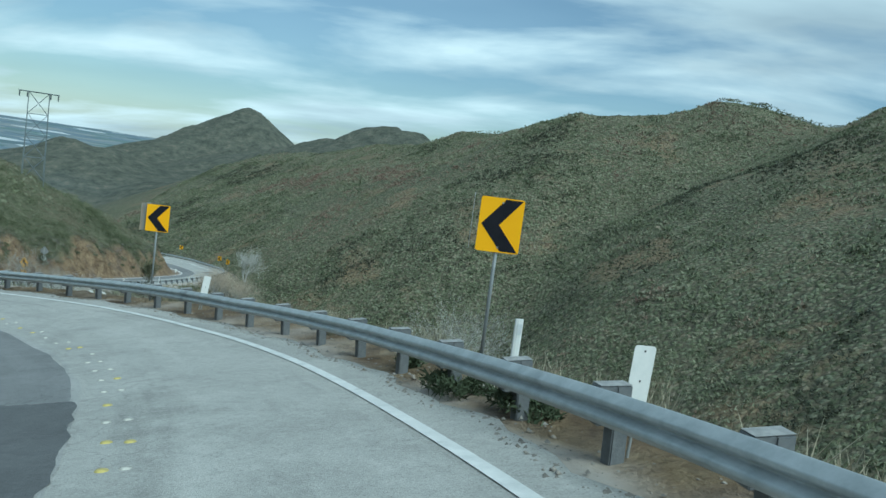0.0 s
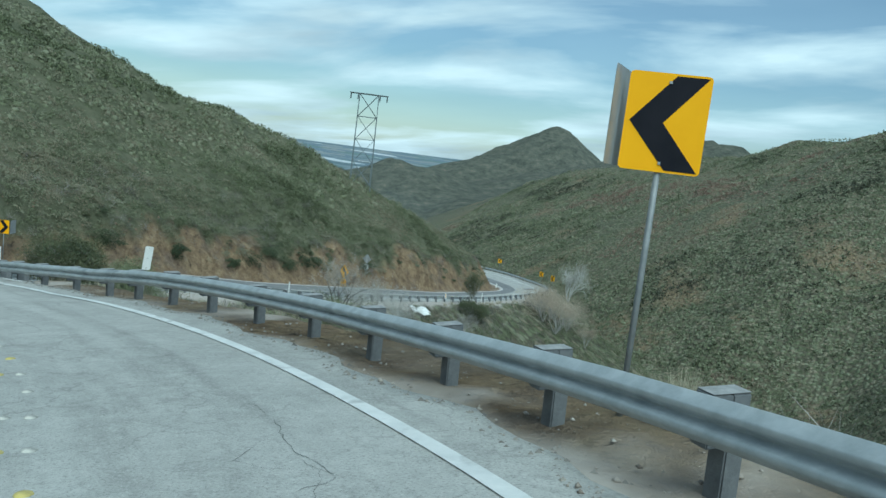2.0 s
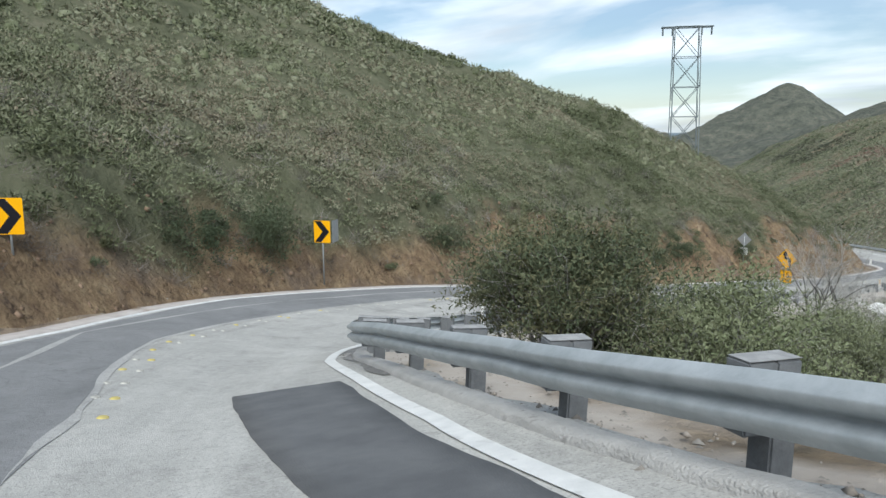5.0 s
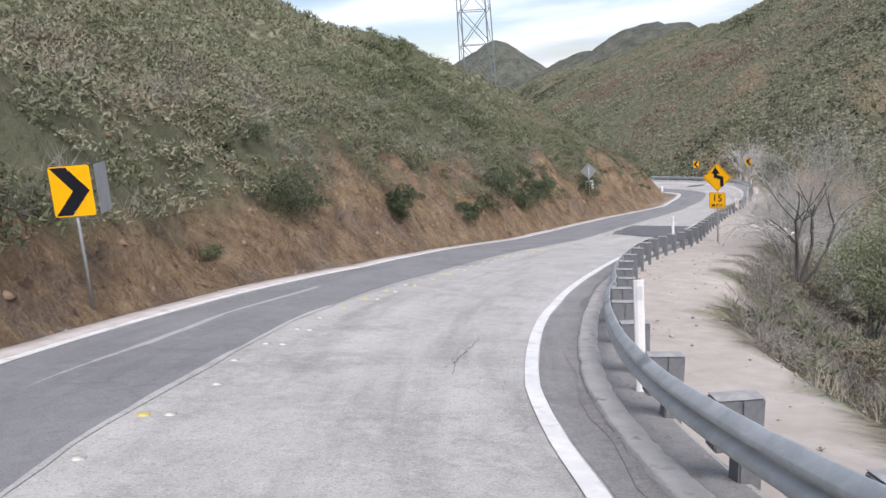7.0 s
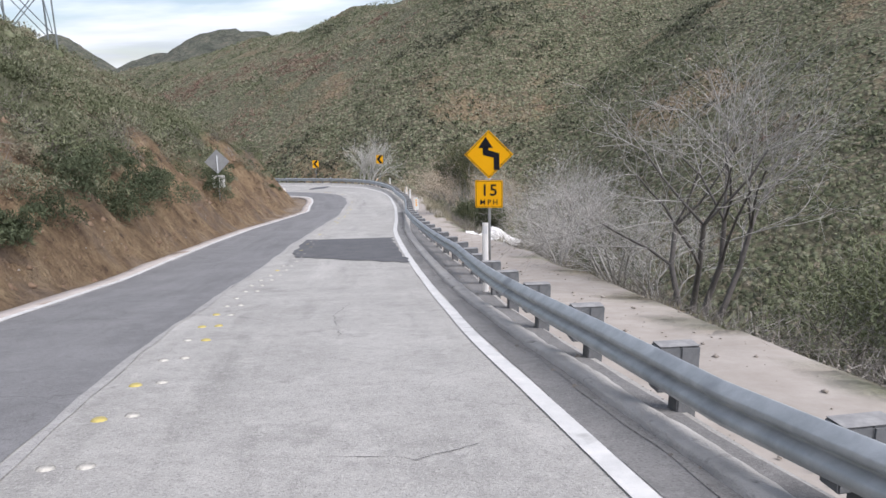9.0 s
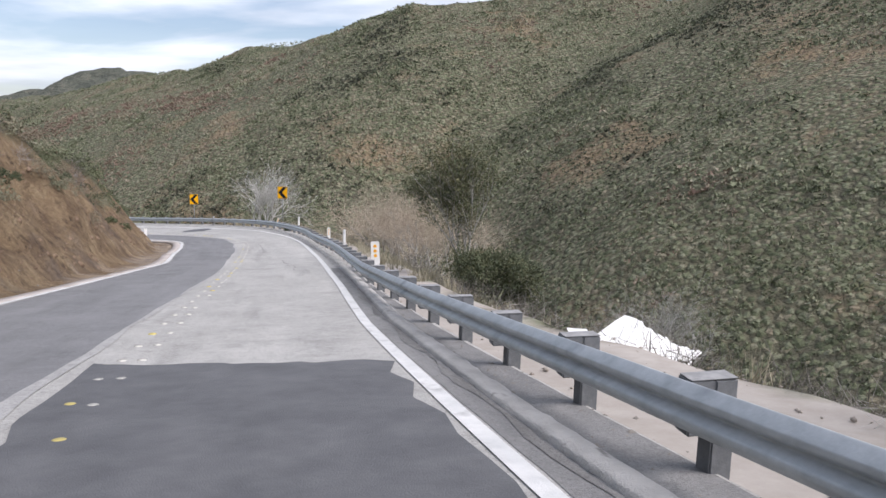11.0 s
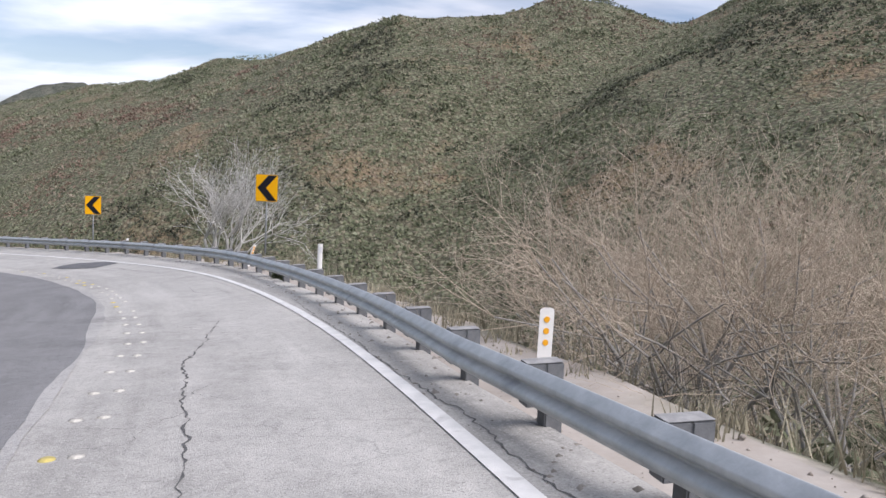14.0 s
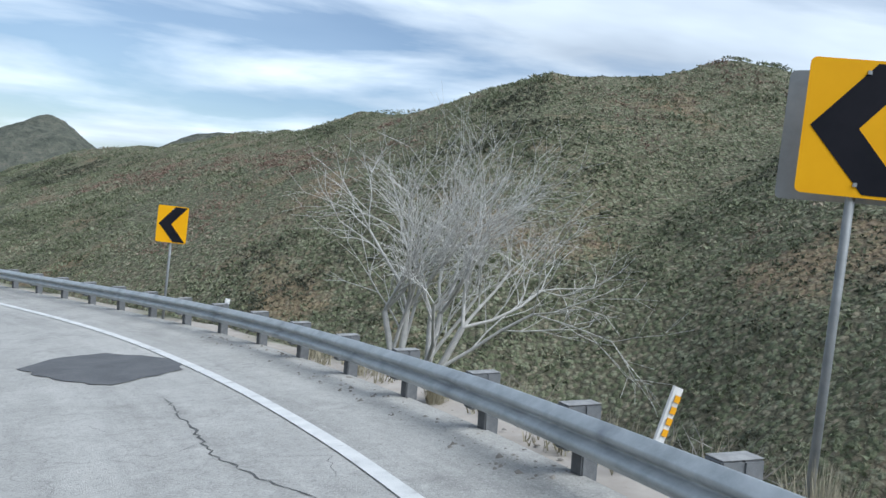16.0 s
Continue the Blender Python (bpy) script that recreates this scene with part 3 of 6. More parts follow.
    where = noise_ramp(0.022, 8, [(0.55, (0, 0, 0)), (0.63, (0.6, 0.6, 0.6))], 0.7)
    ata = n.new("ShaderNodeAttribute"); ata.attribute_name = "across"
    mu = n.new("ShaderNodeMath"); mu.operation = "MULTIPLY"
    l.new(where, mu.inputs[0]); l.new(ata.outputs["Fac"], mu.inputs[1])
    # Uphill ground: the shade in gaps between shrubs is put into its colour.
    shade = noise_ramp(0.5, 10, [(0.3, (0.06, 0.066, 0.04)), (0.5, (0.105, 0.11, 0.07)), (0.7, (0.15, 0.145, 0.1))], 0.7)
    col = blend(ata.outputs["Fac"], shade, brush)
    col = blend(mu.outputs[0], col, soil)
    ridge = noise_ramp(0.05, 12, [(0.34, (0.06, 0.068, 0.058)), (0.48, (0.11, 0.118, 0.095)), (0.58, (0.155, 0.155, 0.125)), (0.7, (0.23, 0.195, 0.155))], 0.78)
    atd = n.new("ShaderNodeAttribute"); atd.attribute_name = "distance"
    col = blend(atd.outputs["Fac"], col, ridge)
    atn = n.new("ShaderNodeAttribute"); atn.attribute_name = "bare"
    col = blend(atn.outputs["Fac"], col, soil)
    dust = noise_ramp(1.7, 13, [(0.3, (0.33, 0.298, 0.262)), (0.45, (0.37, 0.337, 0.3)), (0.56, (0.4, 0.367, 0.33)), (0.7, (0.45, 0.415, 0.375))], 0.7)
    ats = n.new("ShaderNodeAttribute"); ats.attribute_name = "shoulder"
    col = blend(ats.outputs["Fac"], col, dust)
    # Fields of the plain: distance haze is put into their blue-grey colours.
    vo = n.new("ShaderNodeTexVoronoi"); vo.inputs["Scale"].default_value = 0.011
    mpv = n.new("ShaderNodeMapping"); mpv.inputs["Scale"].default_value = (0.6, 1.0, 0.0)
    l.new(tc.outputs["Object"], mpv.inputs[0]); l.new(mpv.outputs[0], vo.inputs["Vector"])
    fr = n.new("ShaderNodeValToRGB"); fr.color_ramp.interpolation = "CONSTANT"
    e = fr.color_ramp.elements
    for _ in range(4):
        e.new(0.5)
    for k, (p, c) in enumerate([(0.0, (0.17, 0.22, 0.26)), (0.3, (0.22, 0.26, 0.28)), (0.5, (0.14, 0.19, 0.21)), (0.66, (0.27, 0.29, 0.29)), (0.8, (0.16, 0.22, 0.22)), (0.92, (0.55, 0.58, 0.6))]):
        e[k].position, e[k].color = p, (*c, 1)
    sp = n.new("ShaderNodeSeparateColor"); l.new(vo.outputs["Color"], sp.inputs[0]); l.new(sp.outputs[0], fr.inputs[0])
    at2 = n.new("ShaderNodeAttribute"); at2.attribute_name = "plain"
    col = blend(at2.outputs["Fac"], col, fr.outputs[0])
    l.new(col, b.inputs["Base Color"])
    b.inputs["Roughness"].default_value = 0.95
    b.inputs["Specular IOR Level"].default_value = 0.1
    no = n.new("ShaderNodeTexNoise")
    no.inputs["Scale"].default_value, no.inputs["Detail"].default_value, no.inputs["Roughness"].default_value = 0.8, 13, 0.66
    l.new(tc.outputs["Object"], no.inputs["Vector"])
    bp = n.new("ShaderNodeBump"); bp.inputs["Distance"].default_value = 0.4
    deep = n.new("ShaderNodeMath"); deep.operation = "MULTIPLY_ADD"; deep.inputs[1].default_value, deep.inputs[2].default_value = 0.7, 0.4
    l.new(atn.outputs["Fac"], deep.inputs[0]); l.new(deep.outputs[0], bp.inputs["Distance"])
    soften = n.new("ShaderNodeMath"); soften.operation = "MULTIPLY_ADD"; soften.inputs[1].default_value, soften.inputs[2].default_value = -0.9, 1.0
    l.new(ats.outputs["Fac"], soften.inputs[0]); l.new(soften.outputs[0], bp.inputs["Strength"])
    l.new(no.outputs[0], bp.inputs["Height"])
    cleared = n.new("ShaderNodeMath"); cleared.operation = "ADD"
    l.new(ats.outputs["Fac"], cleared.inputs[0]); l.new(atn.outputs["Fac"], cleared.inputs[1])
    up = n.new("ShaderNodeMath"); up.operation = "SUBTRACT"; up.inputs[0].default_value = 1.0
    l.new(cell.outputs["Distance"], up.inputs[1])
    bpc = n.new("ShaderNodeBump"); bpc.inputs["Distance"].default_value = 0.9
    grown = n.new("ShaderNodeMath"); grown.operation = "SUBTRACT"; grown.use_clamp = True
    l.new(ata.outputs["Fac"], grown.inputs[0]); l.new(cleared.outputs[0], grown.inputs[1]); l.new(grown.outputs[0], bpc.inputs["Strength"]); l.new(up.outputs[0], bpc.inputs["Height"]); l.new(bp.outputs[0], bpc.inputs["Normal"])
    big = n.new("ShaderNodeTexNoise")
    big.inputs["Scale"].default_value, big.inputs["Detail"].default_value, big.inputs["Roughness"].default_value = 0.02, 10, 0.6
    l.new(tc.outputs["Object"], big.inputs["Vector"])
    bp2 = n.new("ShaderNodeBump"); bp2.inputs["Distance"].default_value = 22
    l.new(atd.outputs["Fac"], bp2.inputs["Strength"]); l.new(big.outputs[0], bp2.inputs["Height"]); l.new(bpc.outputs[0], bp2.inputs["Normal"])
    l.new(bp2.outputs[0], b.inputs["Normal"])
    return mat


M_GROUND = ground_material()
ground_me = build_ground()
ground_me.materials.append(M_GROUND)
ground = tagged(new("ground", ground_me), "brushy chaparral hillsides, canyon and far plain", "ground", kind="structure")


def height_at(x, y):
    return float(ground_height(np.array([x]), np.array([y]))[0][0])


# ---- road ----


def ribbon(name, s0, s1, d0, d1, up, mat, step=0.5, cols=6, skirt=0.0, wobble=0.0):
    """A strip of road surface between two lateral lines."""
    s = np.arange(s0, s1 + 1e-6, step)
    a, b = (d0(s) if callable(d0) else np.full(s.shape, d0)), (d1(s) if callable(d1) else np.full(s.shape, d1))
    if wobble:
        rs = np.random.RandomState(int(s0 * 7) % 999)
        a = a + wobble * np.convolve(rs.randn(len(s) + 4), np.ones(5) / 5, "valid")
        b = b + wobble * np.convolve(rs.randn(len(s) + 4), np.ones(5) / 5, "valid")
    w = np.linspace(0, 1, cols)
    D = a[:, None] * (1 - w) + b[:, None] * w
    V = on_road(np.repeat(s, cols), D.ravel(), up).reshape(len(s), cols, 3)
    if skirt:
        lo, hi = V[:, :1].copy(), V[:, -1:].copy()
        lo[..., 2] -= skirt
        hi[..., 2] -= skirt
        V = np.concatenate([lo, V, hi], 1)
    me = mesh_of(name, V.reshape(-1, 3), grid_faces(len(s), V.shape[1])[:, ::-1], mat, True)
    if skirt:
        D = np.concatenate([D[:, :1], D, D[:, -1:]], 1)
    for key, val in (("run", np.repeat(s, V.shape[1])), ("lateral", D.ravel())):
        me.attributes.new(key, "FLOAT", "POINT").data.foreach_set("value", val.astype(np.float32))
    return me


def pave_right(s):
    w = np.clip((np.asarray(s) - 92) / 8, 0, 1)
    ragged = 0.10 * np.sin(s * 1.7) + 0.07 * np.sin(s * 4.1 + 1)
    return (edge_line(s) + 0.75 + ragged) * (1 - w) + (rail_line(s) + 0.25) * w


road = tagged(new("road", ribbon("road", 2, 276, lambda s: left_line(s) - 0.35, pave_right, 0.0, M_ROAD, 0.5, 30, 0.3)), "old grey cracked asphalt mountain road", "road", kind="structure")
tagged(new("road_overlay", ribbon("road_overlay", 2, 276, lambda s: left_line(s) + 0.08, join_line, 0.006, M_NEW, 0.5, 6, 0, 0.05)), "darker newer asphalt of the uphill lane", "road", kind="structure")
tagged(new("edge_line", ribbon("edge_line", 2, 276, lambda s: edge_line(s) - 0.08, lambda s: edge_line(s) + 0.08, 0.012, M_WHITE, 0.5, 2)), "solid white painted edge line", "road marking", kind="structure")
tagged(new("edge_line", ribbon("edge_line", 2, 276, lambda s: left_line(s) - 0.12, lambda s: left_line(s) + 0.03, 0.010, M_WHITE, 0.5, 2)), "solid white painted edge line beside the cut bank", "road marking", kind="structure")

# Own darker asphalt, with dirt and rail-side shade added to its colour.
tagged(new("gutter", ribbon("gutter", 101, 167, lambda s: edge_line(s) + 0.1, lambda s: edge_line(s) + 0.1 + (rail_line(s) - edge_line(s) + 0.1) * np.clip((s - 101) / 6, 0.05, 1), 0.005, M_GUTTER, 0.5, 5, 0, 0.03)), "darker strip of asphalt between edge line and guardrail", "gutter", kind="structure")
tagged(new("seam", ribbon("seam", 62, 120, lambda s: join_line(s) - 1.41, lambda s: join_line(s) - 1.38 + 0.1 * np.abs(np.sin(s * 0.7)), 0.009, M_SEAL, 0.5, 2, 0, 0.05)), "pale ragged seam along the uphill lane", "road seam", kind="structure")
tagged(new("seam", ribbon("seam", 4, 240, lambda s: join_line(s) - 0.03, lambda s: join_line(s) + 0.05 + 0.05 * np.abs(np.sin(s * 1.3) * np.sin(s * 0.37)), 0.008, M_SEAL, 0.5, 3, 0, 0.07)), "pale crumbled seam where the two lanes meet", "road seam", kind="structure")
tagged(new("gutter", ribbon("gutter", 96, 230, lambda s: left_line(s) - 0.55, lambda s: left_line(s) - 0.12, 0.004, M_DUSTY, 0.5, 3, 0.1, 0.06)), "pale pinkish dusty concrete strip at the foot of the bank", "gutter", kind="structure")

# ---- guardrail ----


def w_profile():
    """W-beam cross-section: (towards the road, up) from its top edge down."""
    pts = [(0.0, 0.0), (0.012, -0.004), (0.030, -0.03), (0.078, -0.062), (0.083, -0.075), (0.083, -0.095), (0.070, -0.112), (0.012, -0.145), (0.004, -0.156), (0.012, -0.167), (0.070, -0.2), (0.083, -0.217), (0.083, -0.237), (0.078, -0.25), (0.030, -0.282), (0.012, -0.308), (0.0, -0.312)]
    return np.array(pts)


def rail_run():
    s = np.arange(4, 274, 0.25)
    P = on_road(s, rail_line(s))
    u = np.r_[0, np.cumsum(np.linalg.norm(np.diff(P, axis=0), axis=1))]
    return s, u


RAIL_S, RAIL_U = rail_run()


def build_guardrail():
    rail = thing("guardrail", "galvanised W-beam guardrail on dark posts along the drop", "guardrail", kind="structure")
    prof = w_profile()
    back = prof[::-1] + np.array((-0.004, 0))
    loop = np.r_[prof, back]
    L = RAIL_U[-1]
    edges = np.arange(0, L, 7.62)
    for k, a in enumerate(edges[:-1]):
        uu = np.linspace(a - 0.16, edges[k + 1] + 0.16, 24)
        s = np.interp(uu, RAIL_U, RAIL_S)
        p, r, f = along(s)
        d = rail_line(s)
        base = np.c_[p[:, 0] + d * r[:, 0], p[:, 1] + d * r[:, 1], p[:, 2] + d * f + rail_top(s) + lift(s, d)]
        lap = np.linspace(0, 0.006, 24)
        V = base[:, None, :] - np.c_[r, f][:, None, :] * (loop[None, :, 0, None] + lap[:, None, None]) + np.array((0, 0, 1.0)) * loop[None, :, 1, None]
        n = len(loop)
        i = np.arange(23)[:, None] * n
        j = np.arange(n)[None, :]
        F = np.stack([i + j, i + (j + 1) % n, i + n + (j + 1) % n, i + n + j], -1).reshape(-1, 4)
        part_mesh("rail_panel", mesh_of("rail_panel", V.reshape(-1, 3), F, M_STEEL), rail)
    bm = box_bm(-0.08, 0.08, -0.08, 0.08, -1.1, 0.0, 0.012)
    post_me = bpy.data.meshes.new("post"); bm.to_mesh(post_me); bm.free(); post_me.materials.append(M_POST)
    bm = box_bm(-0.078, 0.078, -0.085, 0.085, -0.36, 0.003, 0.01)
    block_me = bpy.data.meshes.new("block"); bm.to_mesh(block_me); bm.free(); block_me.materials.append(M_POST)
    bm = box_bm(-0.077, 0.077, -0.245, 0.078, 0.003, 0.007, 0.002)
    cap_me = bpy.data.meshes.new("cap"); bm.to_mesh(cap_me); bm.free(); cap_me.materials.append(M_CAP)
    knots = np.interp([6, 61.5, 76.1, 120.9, 133.1, 163.3, 174.9, 193.5, 203.3, 272], RAIL_S, RAIL_U)
    us = [knots[0]]
    for a, b in zip(knots[:-1], knots[1:]):
        n = max(1, round((b - a) / 1.905))
        us += list(a + (b - a) * np.arange(1, n + 1) / n)
    rs = np.random.RandomState(4)
    for u in us:
        s = float(np.interp(u, RAIL_U, RAIL_S))
        p, r, f = along([s])
        ang = math.degrees(math.atan2(r[0, 1], r[0, 0])) - 90
        lean = math.degrees(math.atan(f[0])) * 0.6
        b = on_road([s], [rail_line(s) + 0.26], float(rail_top(s)))[0]
        post = part_mesh("post", post_me, rail, m=pose(b[0], b[1], b[2] + rs.uniform(-0.012, 0.012), lean + rs.uniform(-1.2, 1.2), rs.uniform(-1.5, 1.5), ang))
        part_mesh("block", block_me, post, m=pose(0, -0.166, 0.0))
        part_mesh("cap", cap_me, post, m=pose(0, 0, 0.0))
    return rail


build_guardrail()

# ---- signs ----


def chevron_sign(x, y, zc, face, point_right=False, second=None, group="", behind=(-0.40, 0.10, 0.02)):
    """A chevron board on a pole; face: the bearing (degrees, from -y) that it looks to."""
    g = height_at(x, y)
    sign = thing("chevron_sign", "yellow chevron sign with a black arrowhead on a metal pole", "road sign", group, at=pose(x, y, g, 0, 0, face))
    h = zc - g
    part("pole", tube_bm(0.03, -0.4, h + 0.2, 10, 0, 0.045), M_POLE, sign, "grey metal pole", smooth=True)
    panel = part("panel", plate_bm([(px, pz + h) for px, pz in rounded(0.72, 0.88, 0.04)], 0.0, 0.004), M_YELLOW, sign)
    k = -1 if point_right else 1
    arrow = [(0.345, 0.42), (0.05, 0.42), (-0.325, 0.0), (0.05, -0.42), (0.345, -0.42), (-0.02, 0.0)]
    pts = [(k * px * 0.97, pz + h) for px, pz in arrow]
    bm = bmesh.new()
    vs = [bm.verts.new((px, -0.003, pz)) for px, pz in pts]
    bm.faces.new([vs[0], vs[1], vs[2], vs[5]]); bm.faces.new([vs[5], vs[2], vs[3], vs[4]])
    part("arrow", bm, M_BLACK, sign, "black arrowhead")
    for bz in (0.36, -0.36):
        part("bolt", box_bm(-0.012, 0.012, -0.012, 0.0, h + bz - 0.012, h + bz + 0.012), M_ALU, sign)
    if second is not None:
        part("back_panel", plate_bm([(px, pz + h + behind[2]) for px, pz in rounded(0.72, 0.88, 0.04)], 0.0, 0.004), M_ALU, sign, "grey back of a second board", m=pose(behind[0], behind[1], 0, 0, 0, second))
    return sign


chevron_sign(21.74, -11.97, 6.97, 19, second=78, group="curve chevrons", behind=(-0.44, 0.14, 0.03))
chevron_sign(9.60, -1.17, 5.02, 22, second=75, group="curve chevrons")
chevron_sign(-37.02, 105.05, -12.89, -13, second=-25, group="curve chevrons", behind=(-0.075, 0.17, -0.03))
chevron_sign(-45.3, 119.0, -14.66, 0, group="curve chevrons")
chevron_sign(-62.15, 134.8, -16.03, 20, group="curve chevrons")
chevron_sign(-38.3, 18.95, -3.52, 28, True, second=98, group="curve chevrons", behind=(0.375, 0.4, 0.0))
chevron_sign(-33.3, 6.8, -1.6, 48, True, group="curve chevrons")


def warning_sign():
    x, y = -31.62, 45.8
    g = height_at(x, y)
    sign = thing("curve_warning_sign", "yellow diamond winding-road sign above a 15 MPH plate", "road sign", at=pose(x, y, g, 0, 0, -10))
    h = -6.95 - g
    part("pole", tube_bm(0.035, -0.4, h + 0.4, 10, 0, 0.05), M_ALU, sign, smooth=True)
    q = 0.63
    part("diamond_panel", plate_bm([(0, h + q), (-q, h), (0, h - q), (q, h)], 0, 0.004), M_YELLOW, sign)
    part("speed_plate", plate_bm([(px, pz + h - 1.03) for px, pz in rounded(0.72, 0.72, 0.04)], 0, 0.004), M_YELLOW, sign)
    return sign


warning_sign()


# ---- markers, patches and cracks on the road ----
TWIST = np.degrees(np.arctan2(RIGHT[:, 1], RIGHT[:, 0]))


def bearing(s):
    """The degrees by which a thing that faces back along the road is turned."""
    return float(np.interp(s, RUN, np.unwrap(np.radians(TWIST)))) * 180 / math.pi


def curved_patch(name, label, corners, mat, up, ragged=0.05, n=14, seed=1):
    """A resurfaced patch: corners (run, offset) joined, with a ragged rim."""
    rs = np.random.RandomState(seed)
    rim = []
    for (s0, d0), (s1, d1) in zip(corners, corners[1:] + corners[:1]):
        for k in range(n):
            u = k / n
            rim.append((s0 + (s1 - s0) * u + rs.uniform(-ragged, ragged), d0 + (d1 - d0) * u + rs.uniform(-ragged, ragged)))
    rim = np.array(rim)
    mid = rim.mean(0)
    rings = np.concatenate([mid + (rim - mid) * f for f in (1.0, 0.92, 0.84, 0.74, 0.64, 0.52, 0.4, 0.27, 0.14, 0.001)])
    V = on_road(rings[:, 0], rings[:, 1], up)
    m = len(rim)
    F = []
    for r in range(9):
        for k in range(m):
            F.append((r * m + k, r * m + (k + 1) % m, (r + 1) * m + (k + 1) % m, (r + 1) * m + k))
    me = mesh_of(name, V, np.array(F), mat, True)
    return tagged(new(name, me), label, "road patch", kind="structure")


tagged(new("road_patch", ribbon("road_patch", 87.3, 97.2, table([(87.3, 1.14), (89.8, 1.11), (92.4, 1.06), (96.2, 0.5), (97.2, 0.36)]), table([(87.3, 2.22), (88.95, 2.15), (91.8, 2.1), (96.2, 1.72), (97.2, 1.55)]), 0.014, M_PATCH, 0.25, 5, 0.03, 0.025)), "dark rectangular asphalt patch by the edge line", "road patch", kind="structure")
curved_patch("road_patch", "dark asphalt patch across the lane", [(142.0, 1.82), (150.6, 1.62), (151.3, -1.7), (144.8, -1.55)], M_PATCH, 0.012, 0.12, 14, 3)
curved_patch("road_patch", "dark oval asphalt patch", [(207.6, 0.5), (208.4, 1.6), (209.6, 1.85), (210.9, 1.05), (210.8, 0.3), (209.9, -0.4), (208.6, -0.1)], M_PATCH, 0.012, 0.06, 6, 4)

curved_patch("road_patch", "large dark asphalt patch in the uphill lane", [(36.0, -1.3), (48.1, -1.12), (52.5, -1.06), (52.8, -1.95), (53.0, -4.3), (36.0, -4.3)], M_WORNPATCH, 0.012, 0.05, 14, 6)

M_CRACK = material("crack_filler", (0.07, 0.07, 0.07), (0.12, 0.12, 0.118), 6.0, 0.9, 0, 0.2, 60)


def crack(points, width, seed):
    """A jagged crack through points (run, offset)."""
    rs = np.random.RandomState(seed)
    p = np.array(points, float)
    u = np.r_[0, np.cumsum(np.hypot(*np.diff(p, axis=0).T))]
    n = max(6, int(u[-1] / 0.09))
    uu = np.linspace(0, u[-1], n)
    q = np.c_[np.interp(uu, u, p[:, 0]), np.interp(uu, u, p[:, 1])]
    q += np.cumsum(rs.uniform(-0.03, 0.03, q.shape), 0) * 0.6 + rs.uniform(-0.025, 0.025, q.shape)
    t = np.gradient(q, axis=0)
    t /= np.linalg.norm(t, axis=1)[:, None] + 1e-9
    w = 0.6 * width * rs.uniform(0.15, 1.0, n) * np.sin(np.linspace(0.15, math.pi - 0.15, n)) ** 0.4
    a, b = q + np.c_[-t[:, 1], t[:, 0]] * w[:, None] / 2, q - np.c_[-t[:, 1], t[:, 0]] * w[:, None] / 2
    V = on_road(np.stack([a[:, 0], b[:, 0]], 1).ravel(), np.stack([a[:, 1], b[:, 1]], 1).ravel(), 0.005)
    return mesh_of("crack", V, grid_faces(n, 2)[:, ::-1], M_CRACK)


def build_cracks():
    runs = [([(188.3, 0.5), (186.6, 0.2), (184.6, -0.19), (181.65, -0.16), (179.8, -0.15), (177.6, -0.2)], 0.055), ([(206.4, 0.91), (204.4, 0.85), (203.3, 0.79), (202.4, 1.02), (201.6, 1.3)], 0.055),
            ([(170.1, 0.66), (169.0, 0.9), (167.3, 0.85), (165.5, 0.83)], 0.045), ([(172.1, 0.49), (170.4, 0.54), (169.7, 0.7), (168.9, 0.72), (168.5, 0.9)], 0.05),
            ([(112.5, 0.63), (113.3, 0.7), (114.3, 0.88), (115.2, 0.95)], 0.03), ([(68.0, 1.6), (67.2, 1.5), (66.3, 1.58)], 0.015), ([(79.4, 1.0), (78.7, 1.44), (78.0, 1.8), (77.5, 2.2)], 0.025),
            ([(81.5, 0.2), (81.0, 0.9), (79.4, 1.0)], 0.02), ([(74.8, 0.6), (76.0, 0.5), (77.2, 0.2), (78.9, 0.3)], 0.02), ([(196.0, 0.7), (194.6, 0.55), (193.0, 0.7)], 0.03),
            ([(176.5, 0.9), (176.2, 0.2), (176.4, -0.3)], 0.025), ([(172.0, 2.2), (178.0, 2.22), (184.0, 2.2), (191.0, 2.25)], 0.045), ([(126.5, 0.3), (126.4, 0.8), (126.6, 1.25)], 0.022), ([(131.0, 0.4), (133.0, 0.3), (134.4, 0.5)], 0.02)]
    rs = np.random.RandomState(17)
    # crazed spots: short cracks that run into one another
    for s0, d0, n in ((113.3, 0.75, 7), (169.2, 0.85, 4), (182.0, 0.1, 3), (187.5, 0.35, 3), (66.8, 1.4, 4), (77.6, 1.2, 4), (203.6, 0.95, 3)):
        for _ in range(n):
            a, b, turn, far = s0 + rs.normal() * 0.45, d0 + rs.normal() * 0.28, rs.uniform(0, 6.283), rs.uniform(0.25, 0.7)
            runs.append(([(a, b), (a + far * math.cos(turn), b + far * math.sin(turn)), (a + 1.5 * far * math.cos(turn + 0.7), b + 1.5 * far * math.sin(turn + 0.7))], 0.013))
    for k, (pts, w) in enumerate(runs):
        ob = new("crack", crack(pts, w, k + 10))
        ob.parent = road


build_cracks()


M_WORN = material("worn_marker", (0.14, 0.14, 0.13), (0.62, 0.6, 0.54), 9.0, 0.6, 0, 0.2, 60)


